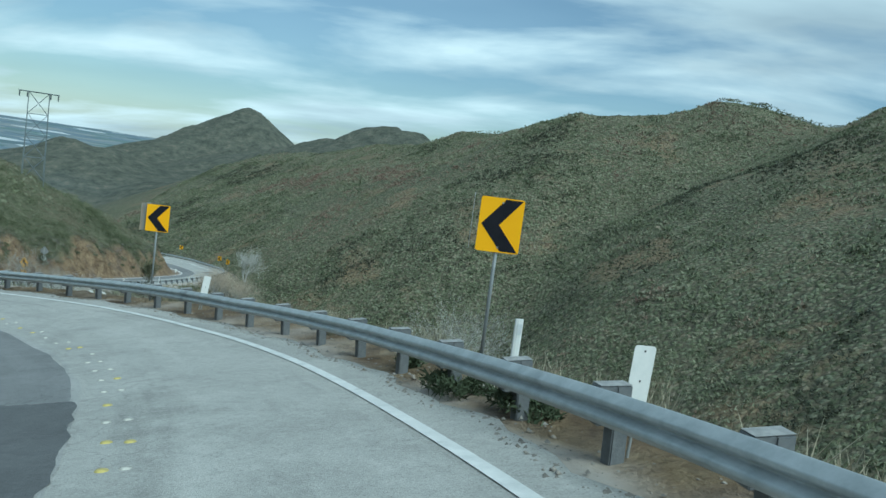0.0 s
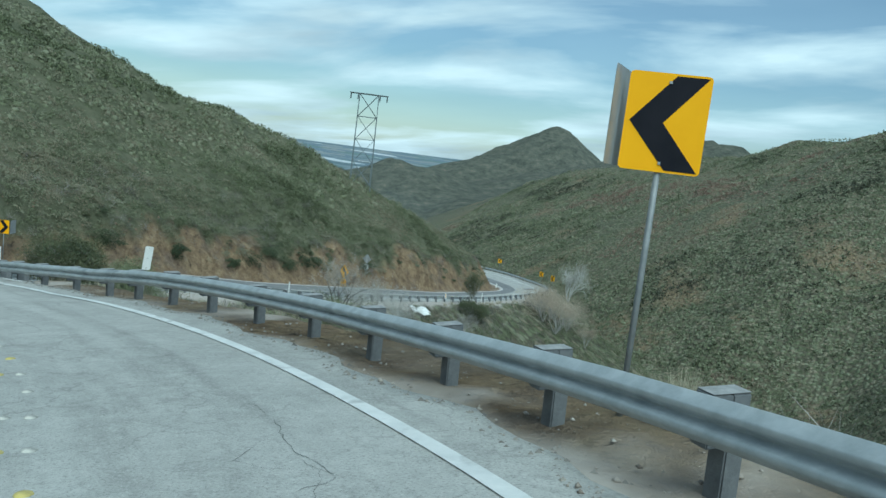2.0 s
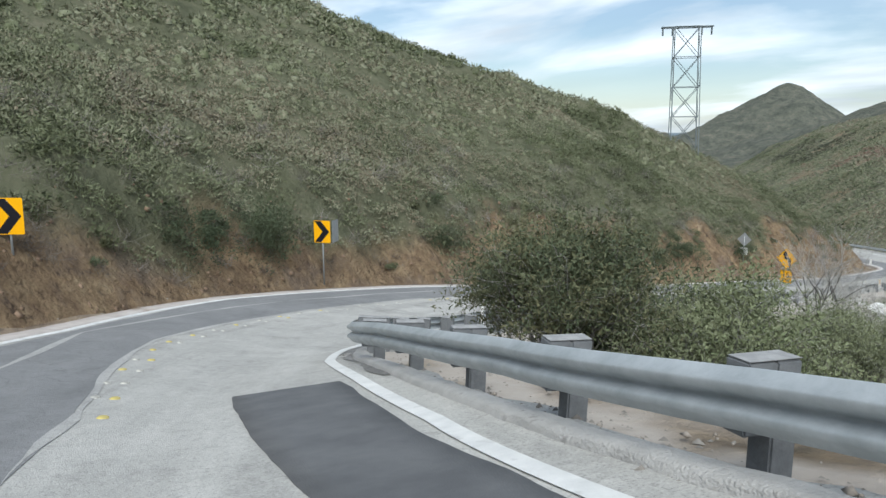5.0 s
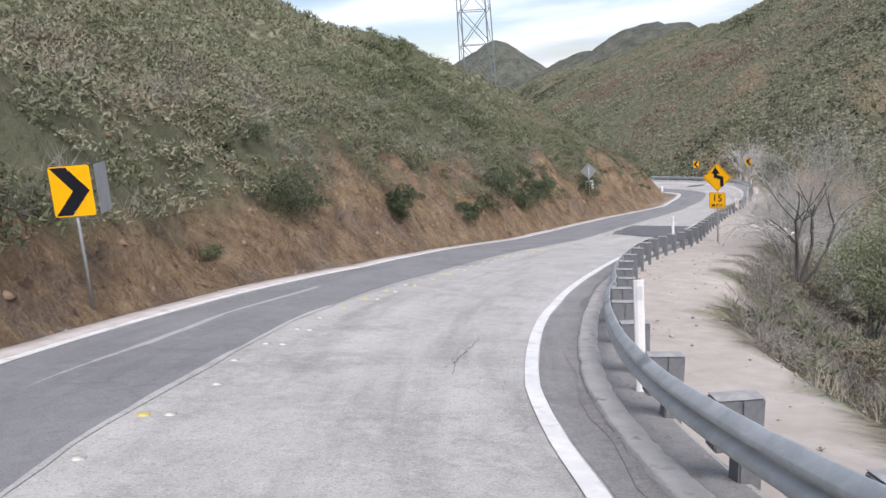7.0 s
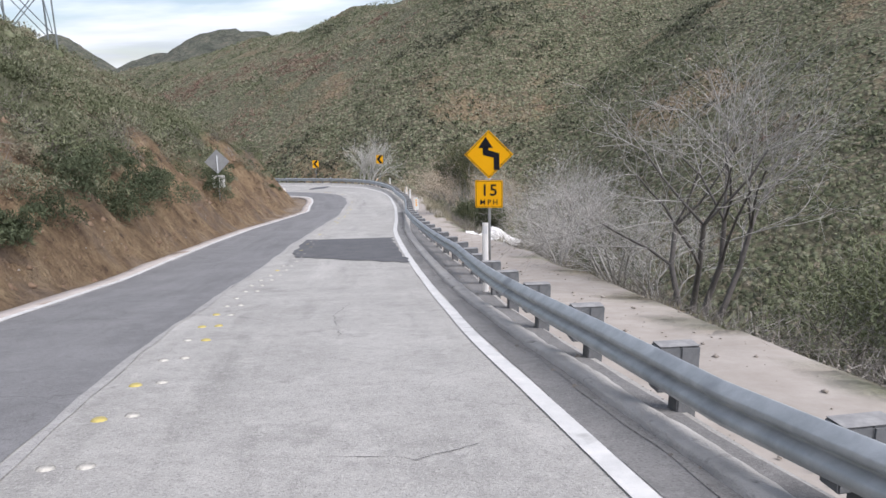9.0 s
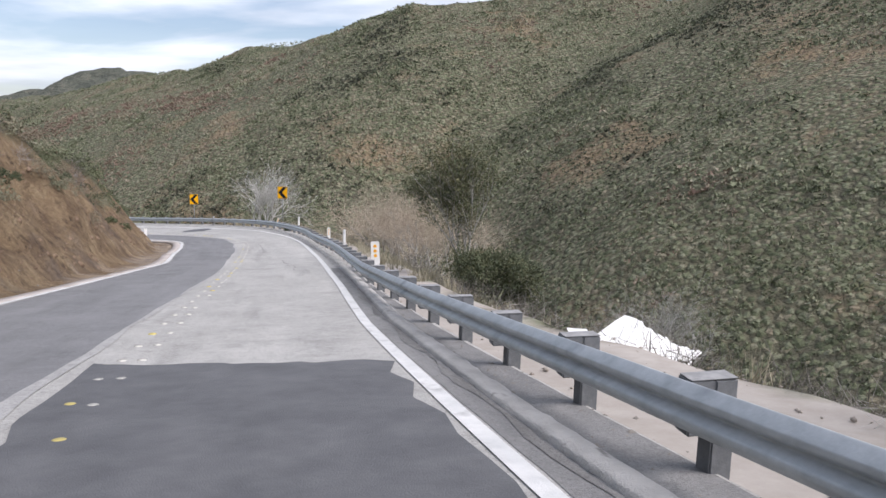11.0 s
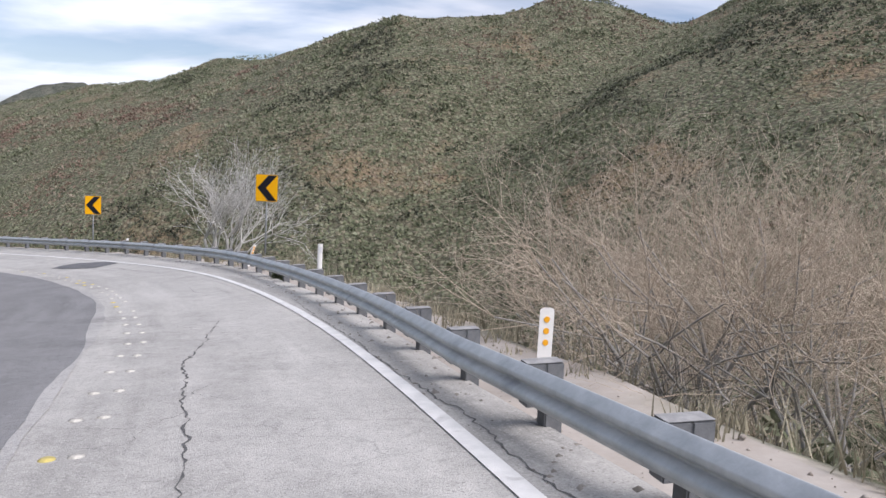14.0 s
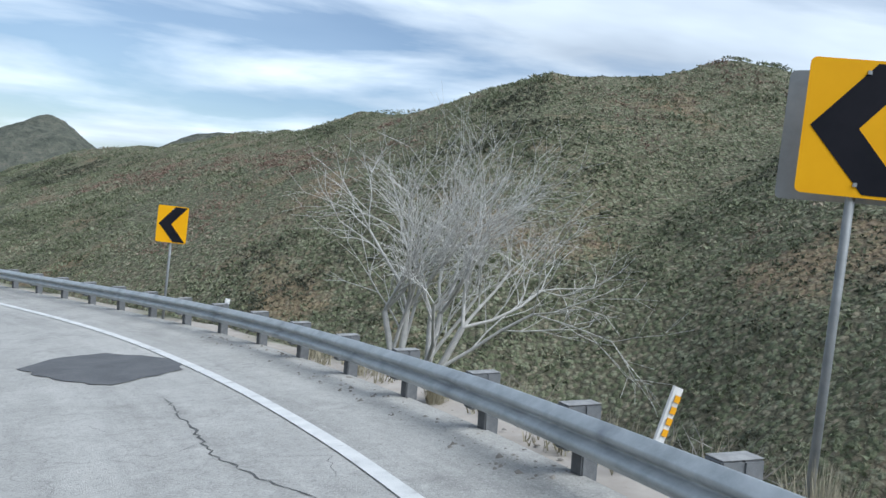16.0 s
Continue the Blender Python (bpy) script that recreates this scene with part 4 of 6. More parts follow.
def build_markers():
    """Pairs of round yellow markers along the middle of the road."""
    bm = bmesh.new()
    bmesh.ops.create_uvsphere(bm, u_segments=12, v_segments=6, radius=0.062)
    bmesh.ops.delete(bm, geom=[v for v in bm.verts if v.co.z < -0.01], context="VERTS")
    for v in bm.verts:
        v.co.z *= 0.3
    for f in bm.faces:
        f.smooth = True
    me = bpy.data.meshes.new("road_marker"); bm.to_mesh(me); bm.free(); me.materials.append(M_DOT)
    me2 = me.copy(); me2.materials.clear(); me2.materials.append(M_WORN)
    rs = np.random.RandomState(8)
    for s in np.arange(43.0, 240, 1.13):
        if 84 < s < 96 and rs.rand() < 0.4:
            continue
        for k in (-0.11, 0.11):
            if rs.rand() < 0.08:
                continue
            p = on_road([s + rs.uniform(-0.05, 0.05)], [dot_line(s) + k + rs.uniform(-0.02, 0.02)], 0.002)[0]
            ob = tagged(new("road_marker", me if rs.rand() < 0.28 else me2), "small round raised marker, worn and dusty", "road marker", "raised markers along the middle")
            ob.matrix_world = pose(*p, 0, math.degrees(math.atan(np.interp(s, RUN, FALL))) * -1, 0)


build_markers()


M_STAIN = asphalt("dirt_stain", (0.16, 0.157, 0.15), (0.25, 0.245, 0.235), 0.6, 0.5, 0.0, 11.0)


def build_dike():
    """The low asphalt kerb between edge line and guardrail."""
    off = table([(86, 0.42), (93, 0.42), (98, 0.36), (102, 0.34), (107, 0.4), (112, 0.56), (117, 0.66), (123, 0.56), (135, 0.4), (200, 0.4)])

    def line(s):
        return edge_line(s) + off(s)

    s = np.arange(87.2, 168, 0.16)
    rs = np.random.RandomState(3)
    prof = np.array([(-0.02, -0.02), (0.0, 0.045), (0.025, 0.062), (0.10, 0.066), (0.19, 0.06), (0.24, 0.035), (0.28, -0.02)])
    wob = np.convolve(rs.randn(len(s) + 4), np.ones(5) / 5, "valid") * 0.008
    rise = np.clip((s - 87.2) / 2.0, 0, 1) * np.clip((168 - s) / 2.0, 0, 1)
    V = np.stack([on_road(s, line(s) + a + wob + rs.randn(len(s)) * 0.008, np.where(b > 0, (b + 0.02 + wob * 0.5 + rs.randn(len(s)) * 0.004) * rise - 0.02, b)) for a, b in prof], 1)
    tagged(new("stain", ribbon("stain", 97, 166, lambda s: line(s) - 0.1 + 0.04 * np.sin(s * 2.3), lambda s: line(s) + 0.01, 0.011, M_STAIN, 0.25, 2, 0, 0.06)), "dark dirt stain along the foot of the kerb", "stain", kind="structure")
    tagged(new("kerb", mesh_of("kerb", V.reshape(-1, 3), grid_faces(len(s), len(prof))[:, ::-1], M_KERB, True)), "low pale grey rough asphalt kerb beside the guardrail", "kerb", kind="structure")


build_dike()

# ---- roadside markers ----


def white_post(s, d, tall, lean=(0, 0), bars=False):
    p = on_road([s], [d])[0]
    g = height_at(p[0], p[1])
    h = p[2] + tall - g
    post = thing("marker_post", "white flexible roadside marker post behind the guardrail", "marker post", "white marker posts", at=pose(p[0], p[1], g, lean[0], lean[1], bearing(s)))
    bm = bmesh.new()
    pts = [(-0.055, 0.0), (-0.05, 0.022), (-0.02, 0.036), (0.02, 0.036), (0.05, 0.022), (0.055, 0.0), (0.03, 0.012), (-0.03, 0.012)]
    lo = [bm.verts.new((x, -y, -0.3)) for x, y in pts]
    hi = [bm.verts.new((x, -y, h)) for x, y in pts]
    for k in range(len(pts)):
        bm.faces.new([lo[k], lo[(k + 1) % len(pts)], hi[(k + 1) % len(pts)], hi[k]])
    bm.faces.new(hi)
    bmesh.ops.recalc_face_normals(bm, faces=bm.faces[:])
    part("stake", bm, M_PLASTIC, post)
    part("reflector", box_bm(-0.03, 0.03, -0.04, -0.037, h - 0.2, h - 0.06, 0.0), M_GREYTAPE, post, "pale reflective strip")
    if bars:
        for z in (0.1, 0.2, 0.3, 0.4):
            part("amber_bar", box_bm(-0.03, 0.03, -0.048, -0.042, h - z - 0.03, h - z + 0.03, 0.0), M_AMBER, post, "amber reflector")
    return post


def marker_plate(s, d, tall, dots, lean=0.0, size=(0.23, 0.66)):
    p = on_road([s], [d])[0]
    g = height_at(p[0], p[1])
    h = p[2] + tall - g
    m = thing("marker_plate", "white metal roadside plate with amber dots on thin legs" if dots else "plain white metal roadside plate on thin legs", "marker plate", "white marker plates", at=pose(p[0], p[1], g, 0, lean, bearing(s)))
    w, t = size
    part("plate", plate_bm([(x, z + h - t / 2) for x, z in rounded(w, t, 0.035)], 0, 0.004), M_PLASTIC, m)
    for x in (-0.035, 0.035):
        part("leg", box_bm(x - 0.012, x + 0.012, 0.006, 0.026, -0.3, h - 0.05, 0.003), M_ALU, m, "thin grey metal leg")
    for k in range(dots):
        z = h - t * (0.2 + 0.2 * k)
        bm = bmesh.new()
        bmesh.ops.create_cone(bm, cap_ends=True, segments=14, radius1=0.2 * w, radius2=0.2 * w, depth=0.006, matrix=Matrix.Translation((0, -0.004, z)) @ Matrix.Rotation(radians(90), 4, "X"))
        part("amber_dot", bm, M_AMBER, m, "round amber reflector")
    if not dots:
        for z in (h - 0.05, h - t / 2, h - t + 0.05):
            part("rivet", box_bm(-0.008, 0.008, -0.004, 0.0, z - 0.008, z + 0.008), M_BLACK, m)
    return m


M_GREYTAPE = material("reflective_tape", (0.6, 0.63, 0.65), (0.7, 0.72, 0.74), 8.0, 0.35, 0.2, 0.05, 60)
marker_plate(47.5, 3.75, 0.95, 0, 2)
white_post(50.0, 3.84, 1.0)
marker_plate(63.7, 4.31, 0.91, 0, 8)
marker_plate(83.1, 5.15, 1.18, 0, 6)
white_post(90.3, 3.12, 1.03)
white_post(111.9, 2.6, 1.2)
white_post(135.5, 2.93, 1.3)
marker_plate(163.0, 3.06, 1.0, 3, -3)
white_post(172.4, 2.9, 1.1)
marker_plate(181.7, 3.2, 0.82, 3, size=(0.155, 0.58))
white_post(191.8, 3.0, 1.12)
white_post(201.6, 4.0, 0.72, (0, 17), True)
white_post(212.3, 3.7, 0.72, (0, 8))
marker_plate(204.0, -5.1, 1.0, 0, 3)

# ---- the remaining signs ----


def outline_strips(points, inset, width, y):
    """A thin border inside a convex outline, as one mesh."""
    bm = bmesh.new()
    c = Vector((sum(p[0] for p in points) / len(points), sum(p[1] for p in points) / len(points)))
    n = len(points)
    r = max((Vector(p) - c).length for p in points)
    a = [bm.verts.new((*(c + (Vector(p) - c) * (1 - inset / r)).to_tuple()[:1], y, (c + (Vector(p) - c) * (1 - inset / r))[1])) for p in points]
    b = [bm.verts.new(((c + (Vector(p) - c) * (1 - (inset + width) / r))[0], y, (c + (Vector(p) - c) * (1 - (inset + width) / r))[1])) for p in points]
    for k in range(n):
        bm.faces.new([a[k], a[(k + 1) % n], b[(k + 1) % n], b[k]])
    return bm


def lettering(text, size, x, z, parent, y=-0.006):
    cu = bpy.data.curves.new("lettering", "FONT")
    cu.body, cu.size, cu.align_x, cu.align_y, cu.offset = text, size, "CENTER", "CENTER", size * 0.012
    tmp = bpy.data.objects.new("lettering", cu)
    scene.collection.objects.link(tmp)
    bpy.context.view_layer.update()
    me = bpy.data.meshes.new_from_object(tmp.evaluated_get(bpy.context.evaluated_depsgraph_get()))
    bpy.data.objects.remove(tmp)
    me.materials.clear()
    me.materials.append(M_BLACK)
    return part_mesh("lettering", me, parent, "black lettering", pose(x, y, z, 90, 0, 0))


def finish_warning_sign():
    sign = bpy.data.objects["curve_warning_sign"]
    h = -6.95 - height_at(-31.62, 45.8)
    q = 0.63
    part("border", outline_strips([(0, h + q), (-q, h), (0, h - q), (q, h)], 0.035, 0.02, -0.003), M_BLACK, sign, "thin black border")
    part("plate_border", outline_strips([(px, pz + h - 1.03) for px, pz in rounded(0.72, 0.72, 0.04)], 0.025, 0.016, -0.003), M_BLACK, sign, "thin black border")
    w = 0.075
    bm = bmesh.new()
    left_side = [(0.20 - w, -0.40), (0.20 - w, -0.085), (-0.08 - w, -0.01), (-0.08 - w, 0.20)]
    right_side = [(0.20 + w, -0.40), (0.20 + w, 0.03), (-0.08 + w, 0.115), (-0.08 + w, 0.20)]
    a = [bm.verts.new((x, -0.004, z + h)) for x, z in left_side]
    b = [bm.verts.new((x, -0.004, z + h)) for x, z in right_side]
    for k in range(3):
        bm.faces.new([a[k], b[k], b[k + 1], a[k + 1]])
    bm.faces.new([bm.verts.new((x, -0.004, z + h)) for x, z in ((-0.27, 0.17), (0.11, 0.17), (-0.08, 0.46))])
    part("arrow", bm, M_BLACK, sign, "black winding arrow")
    for ch, x in (("1", -0.115), ("5", 0.115)):
        lettering(ch, 0.42, x, h - 1.03 + 0.09, sign)
    for ch, x in (("M", -0.17), ("P", 0.0), ("H", 0.16)):
        lettering(ch, 0.19, x, h - 1.03 - 0.22, sign)


finish_warning_sign()


def sign_back():
    """A diamond sign and plate seen from behind, at the foot of the cut."""
    x, y = -43.2, 64.2
    g = height_at(x, y)
    sign = thing("sign_from_behind", "grey back of a diamond sign with a pale plate below", "road sign", at=pose(x, y, g, 0, 0, 4))
    h = -8.75 - g
    part("pole", tube_bm(0.03, -0.4, h + 0.3, 8, 0, -0.03), M_ALU, sign, smooth=True)
    part("diamond_panel", plate_bm([(0, h + 0.6), (-0.6, h), (0, h - 0.6), (0.6, h)], 0, 0.004), M_ALU, sign, "bare grey metal back")
    part("plate", plate_bm([(px, pz + h - 0.98) for px, pz in rounded(0.62, 0.62, 0.04)], 0, 0.004), M_PLASTIC, sign, "pale plate")


sign_back()


def strut(bm, a, b, r):
    a, b = Vector(a), Vector(b)
    q = (b - a).to_track_quat("Z", "Y").to_matrix().to_4x4()
    bmesh.ops.create_cone(bm, cap_ends=False, segments=4, radius1=r, radius2=r, depth=(b - a).length, matrix=Matrix.Translation((a + b) / 2) @ q)


def power_tower():
    x, y, top = -60.2, 82.8, 11.9
    g = height_at(x, y)
    t = thing("power_tower", "grey steel lattice power-line tower on the hillside", "power tower", at=pose(x, y, g, 0, 0, 38))
    H = top - g
    w, dp = 1.4, 1.1
    for sx in (-1, 1):
        for sy in (-1, 1):
            bm = bmesh.new()
            strut(bm, (sx * w * 1.12, sy * dp, -1.5), (sx * w, sy * dp * 0.8, H), 0.07)
            part("leg", bm, M_TOWER, t)
    n = max(3, int(H / 3.3))
    for k in range(n):
        z0, z1 = H * k / n, H * (k + 1) / n
        for sy in (-1, 1):
            bm = bmesh.new()
            strut(bm, (-w, sy * dp * 0.85, z0), (w, sy * dp * 0.85, z1), 0.036)
            strut(bm, (w, sy * dp * 0.85, z0), (-w, sy * dp * 0.85, z1), 0.036)
            strut(bm, (-w, sy * dp * 0.85, z1), (w, sy * dp * 0.85, z1), 0.036)
            part("bracing", bm, M_TOWER, t)
        bm = bmesh.new()
        for sx in (-1, 1):
            strut(bm, (sx * w, -dp * 0.85, z0), (sx * w, dp * 0.85, z1), 0.034)
        part("side_bracing", bm, M_TOWER, t)
    bm = bmesh.new()
    for sy in (-1, 1):
        strut(bm, (-2.75, sy * 0.5, H), (2.75, sy * 0.5, H), 0.07)
    strut(bm, (-2.75, -0.5, H), (-2.75, 0.5, H), 0.08)
    strut(bm, (2.75, -0.5, H), (2.75, 0.5, H), 0.08)
    part("crossarm", bm, M_TOWER, t)
    for px in (-2.65, -1.6, 1.6, 2.65):
        bm = bmesh.new()
        strut(bm, (px, 0, H), (px, 0, H - 0.9), 0.09)
        part("insulator", bm, M_TOWER, t, "hanging insulator string")


M_TOWER = material("tower_steel", (0.16, 0.19, 0.2), (0.22, 0.25, 0.26), 3.0, 0.6, 0.4, 0)
power_tower()

# ---- plants ----


def leaf_material(name, stops, rough=0.75):
    mat = bpy.data.materials.new(name)
    mat.use_nodes = True
    n, l, b = nodes_of(mat)
    at = n.new("ShaderNodeAttribute"); at.attribute_name = "tint"
    r = n.new("ShaderNodeValToRGB")
    e = r.color_ramp.elements
    while len(e) < len(stops):
        e.new(0.5)
    for k, (p, c) in enumerate(stops):
        e[k].position, e[k].color = p, (*c, 1)
    tc = n.new("ShaderNodeTexCoord")
    no = n.new("ShaderNodeTexNoise"); no.inputs["Scale"].default_value, no.inputs["Detail"].default_value = 9.0, 5
    l.new(tc.outputs["Object"], no.inputs["Vector"])
    ad = n.new("ShaderNodeMath"); ad.operation = "MULTIPLY_ADD"; ad.inputs[1].default_value, ad.inputs[2].default_value = 0.5, -0.25
    l.new(no.outputs[0], ad.inputs[0])
    sm = n.new("ShaderNodeMath"); sm.operation = "ADD"
    l.new(at.outputs["Fac"], sm.inputs[0]); l.new(ad.outputs[0], sm.inputs[1])
    l.new(sm.outputs[0], r.inputs[0])
    l.new(r.outputs[0], b.inputs["Base Color"])
    bp = n.new("ShaderNodeBump"); bp.inputs["Strength"].default_value, bp.inputs["Distance"].default_value = 0.7, 0.06
    l.new(no.outputs[0], bp.inputs["Height"]); l.new(bp.outputs[0], b.inputs["Normal"])
    b.inputs["Roughness"].default_value = rough
    b.inputs["Specular IOR Level"].default_value = 0.2
    return mat


M_BRUSH = leaf_material("brush_leaves", [(0.0, (0.055, 0.065, 0.036)), (0.25, (0.108, 0.124, 0.066)), (0.5, (0.168, 0.184, 0.112)), (0.7, (0.225, 0.234, 0.16)), (0.86, (0.24, 0.208, 0.15)), (1.0, (0.17, 0.128, 0.095))])
M_FARBRUSH = leaf_material("far_brush_leaves", [(0.0, (0.07, 0.075, 0.055)), (0.2, (0.115, 0.13, 0.078)), (0.42, (0.175, 0.195, 0.118)), (0.62, (0.245, 0.26, 0.175)), (0.78, (0.27, 0.235, 0.175)), (1.0, (0.22, 0.145, 0.115))])
M_DARKLEAF = leaf_material("dark_leaves", [(0.0, (0.045, 0.062, 0.034)), (0.5, (0.085, 0.105, 0.06)), (1.0, (0.16, 0.155, 0.085))])
M_FRESH = leaf_material("fresh_leaves", [(0.0, (0.085, 0.115, 0.058)), (0.5, (0.145, 0.175, 0.09)), (1.0, (0.215, 0.235, 0.14))])
M_DRY = leaf_material("dry_grass", [(0.0, (0.2, 0.18, 0.125)), (0.5, (0.32, 0.295, 0.215)), (1.0, (0.46, 0.425, 0.32))], 0.85)
M_TWIG = leaf_material("bare_twigs", [(0.0, (0.20, 0.19, 0.175)), (0.5, (0.33, 0.32, 0.30)), (1.0, (0.48, 0.47, 0.44))], 0.85)
M_DARKTWIG = leaf_material("weathered_twigs", [(0.0, (0.10, 0.09, 0.08)), (0.5, (0.19, 0.175, 0.155)), (1.0, (0.32, 0.305, 0.28))], 0.85)
M_TANTWIG = leaf_material("tan_twigs", [(0.0, (0.27, 0.21, 0.16)), (0.5, (0.42, 0.35, 0.275)), (1.0, (0.56, 0.48, 0.38))], 0.85)
M_BARK = material("grey_bark", (0.30, 0.29, 0.27), (0.44, 0.43, 0.40), 6.0, 0.9, 0, 0.5, 30)
M_PALEBARK = material("pale_bark", (0.42, 0.41, 0.39), (0.58, 0.57, 0.54), 6.0, 0.9, 0, 0.4, 30)
M_PALETWIG = leaf_material("pale_twigs", [(0.0, (0.38, 0.37, 0.35)), (0.5, (0.52, 0.51, 0.48)), (1.0, (0.64, 0.63, 0.6))], 0.85)
M_DARKBARK = material("dark_bark", (0.09, 0.085, 0.08), (0.16, 0.15, 0.14), 6.0, 0.9, 0, 0.5, 30)


def leaf_clouds(rs, centres, radii, per, leaf, tint, squash=0.8, slim=0.24, hollow=0.45):
    """Small leaf triangles round each centre, in uneven domes. Returns vertices and tints."""
    n = len(centres)
    lobes = rs.normal(size=(n, 5, 3))
    lobes /= np.linalg.norm(lobes, axis=2)[:, :, None]
    lobes[..., 2] = np.abs(lobes[..., 2])
    v = rs.normal(size=(n, per, 3))
    v /= np.linalg.norm(v, axis=2)[:, :, None]
    v[..., 2] = np.abs(v[..., 2]) * 1.0 - 0.12
    bulge = 0.72 + 0.34 * np.clip(np.einsum("npk,nlk->npl", v, lobes).max(2), 0, 1) ** 3
    rad = radii[:, None] * bulge * (hollow + (1 - hollow) * rs.rand(n, per) ** 0.45)
    p = centres[:, None, :] + v * rad[..., None] * np.array((1, 1, squash))
    size = leaf * np.sqrt(radii / radii.mean())[:, None] * rs.uniform(0.6, 1.4, (n, per))
    d = v * 0.45 + rs.normal(size=(n, per, 3)) * 0.7 + np.array((0, 0, 0.25))
    d /= np.linalg.norm(d, axis=2)[..., None]
    e = np.cross(d, rs.normal(size=(n, per, 3)))
    e /= np.linalg.norm(e, axis=2)[..., None] + 1e-9
    tri = np.stack([p - e * (size * slim)[..., None], p + e * (size * slim)[..., None], p + d * (size * 1.5)[..., None]], 2)
    tn = np.clip(tint[:, None] + rs.normal(size=(n, per)) * 0.06, 0, 1)
    return tri.reshape(-1, 3), np.repeat(tn.ravel(), 3)


def leaf_mesh(name, verts, tints, mat):
    me = mesh_of(name, verts, np.arange(len(verts)).reshape(-1, 3), mat)
    at = me.attributes.new("tint", "FLOAT", "POINT")
    at.data.foreach_set("value", np.asarray(tints, np.float32))
    return me


def seeds(rs, n, x0, x1, y0, y1):
    x, y = rs.uniform(x0, x1, n), rs.uniform(y0, y1, n)
    z, lat, dist, i = ground_height(x, y)
    return x, y, z, lat, dist, RUN[i]


def scatter_brush():
    rs = np.random.RandomState(77)
    V, T = [], []

    def add(x, y, z, r, per, leaf, tint, squash=0.8, slim=0.24, hollow=0.45):
        a, b = leaf_clouds(rs, np.c_[x, y, z], r, per, leaf, tint, squash, slim, hollow)
        V.append(a); T.append(b)

    def tone(x, y):
        return np.clip(0.43 + 0.34 * lumps(x, y, 9, 51, 3) + rs.normal(size=len(x)) * 0.13, 0.04, 1)

    cores = []

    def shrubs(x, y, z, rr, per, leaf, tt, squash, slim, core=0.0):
        """Shrubs that stand apart; those farther off have a ragged, darker-tinted core under the leaves."""
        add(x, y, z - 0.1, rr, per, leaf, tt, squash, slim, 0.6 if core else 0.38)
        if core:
            # Core tint is lowered: shade inside the shrub is put into its colour.
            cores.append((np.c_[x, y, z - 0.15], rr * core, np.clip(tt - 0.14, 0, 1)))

    # hill on the uphill side, close to the cut
    x, y, z, lat, dist, run = seeds(rs, 19000, -60, 0, -14, 128)
    k = (lat < 0) & (dist > cut_top(x, y) - 0.5) & (dist < 18) & (run > 80) & (run < 207)
    x, y, z = x[k], y[k], z[k]
    shrubs(x, y, z, rs.uniform(0.4, 0.95, len(x)) * (1 + 0.35 * lumps(x, y, 6, 53, 2)), 110, 0.092, np.clip(tone(x, y) + 0.08, 0, 0.8), 0.95, 0.3)
    # low growth that fills the gaps between them
    x, y, z, lat, dist, run = seeds(rs, 24000, -60, 0, -14, 128)
    k = (lat < 0) & (dist > cut_top(x, y)) & (dist < 16) & (run > 84) & (run < 205)
    x, y, z = x[k], y[k], z[k]
    shrubs(x, y, z, rs.uniform(0.2, 0.42, len(x)), 24, 0.1, np.clip(tone(x, y) + 0.16, 0, 0.86), 0.8, 0.16)
    # higher up
    x, y, z, lat, dist, run = seeds(rs, 15000, -74, 0, -22, 132)
    k = (lat < 0) & (dist > 17) & (dist < 31) & (run > 78) & (run < 207)
    x, y, z = x[k], y[k], z[k]
    shrubs(x, y, z, rs.uniform(0.4, 0.95, len(x)) * (1 + 0.35 * lumps(x, y, 6, 53, 2)), 80, 0.11, np.clip(tone(x, y) + 0.08, 0, 0.8), 0.95, 0.3, 0.42)
    # larger shrubs among them
    x, y, z, lat, dist, run = seeds(rs, 1900, -60, 0, -10, 125)
    k = (lat < 0) & (dist > cut_top(x, y) - 0.2) & (dist < 24) & (run > 86) & (run < 215)
    x, y, z = x[k], y[k], z[k]
    shrubs(x, y, z, rs.uniform(0.8, 1.45, len(x)), 230, 0.1, np.clip(tone(x, y) + 0.06 + 0.2 * rs.normal(size=len(x)), 0, 0.8), 1.0, 0.28)
    # the same hill, farther up
    x, y, z, lat, dist, run = seeds(rs, 21000, -150, 5, -60, 140)
    k = (lat < 0) & (dist >= 27) & (dist < 95) & (run > 50)
    x, y, z = x[k], y[k], z[k]
    shrubs(x, y, z, rs.uniform(0.5, 1.05, len(x)), 40, 0.19, np.clip(tone(x, y) + 0.04, 0, 0.72), 0.85, 0.36, 0.45)
    # over its shoulder and round the bend
    x, y, z, lat, dist, run = seeds(rs, 15000, -250, 5, -150, 140)
    k = (lat < 0) & (dist >= 27) & (dist < 190) & ((dist > 92) | (run < 54))
    x, y, z = x[k], y[k], z[k]
    shrubs(x, y, z, rs.uniform(0.8, 1.5, len(x)), 30, 0.3, np.clip(tone(x, y) + 0.04, 0, 0.72), 0.8, 0.4, 0.45)
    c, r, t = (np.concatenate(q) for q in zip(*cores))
    mounds("brush_cores", rs, c, r, t, M_BRUSH, "dense inner twigs and leaves of the chaparral shrubs, inner shade in their tint", 5, ((1.05, -0.35), (1.0, 0.25), (0.62, 0.72)), 0.92, 0.28)
    # below the guardrail
    x, y, z, lat, dist, run = seeds(rs, 11000, -40, 60, -25, 150)
    k = (lat > 0) & (dist > SHOULDER(run) + 0.7) & (dist < 34) & (run > 40)
    x, y, z = x[k], y[k], z[k]
    add(x, y, z - 0.15, rs.uniform(0.35, 0.95, len(x)), 70, 0.14, np.clip(tone(x, y) + 0.16, 0, 1))
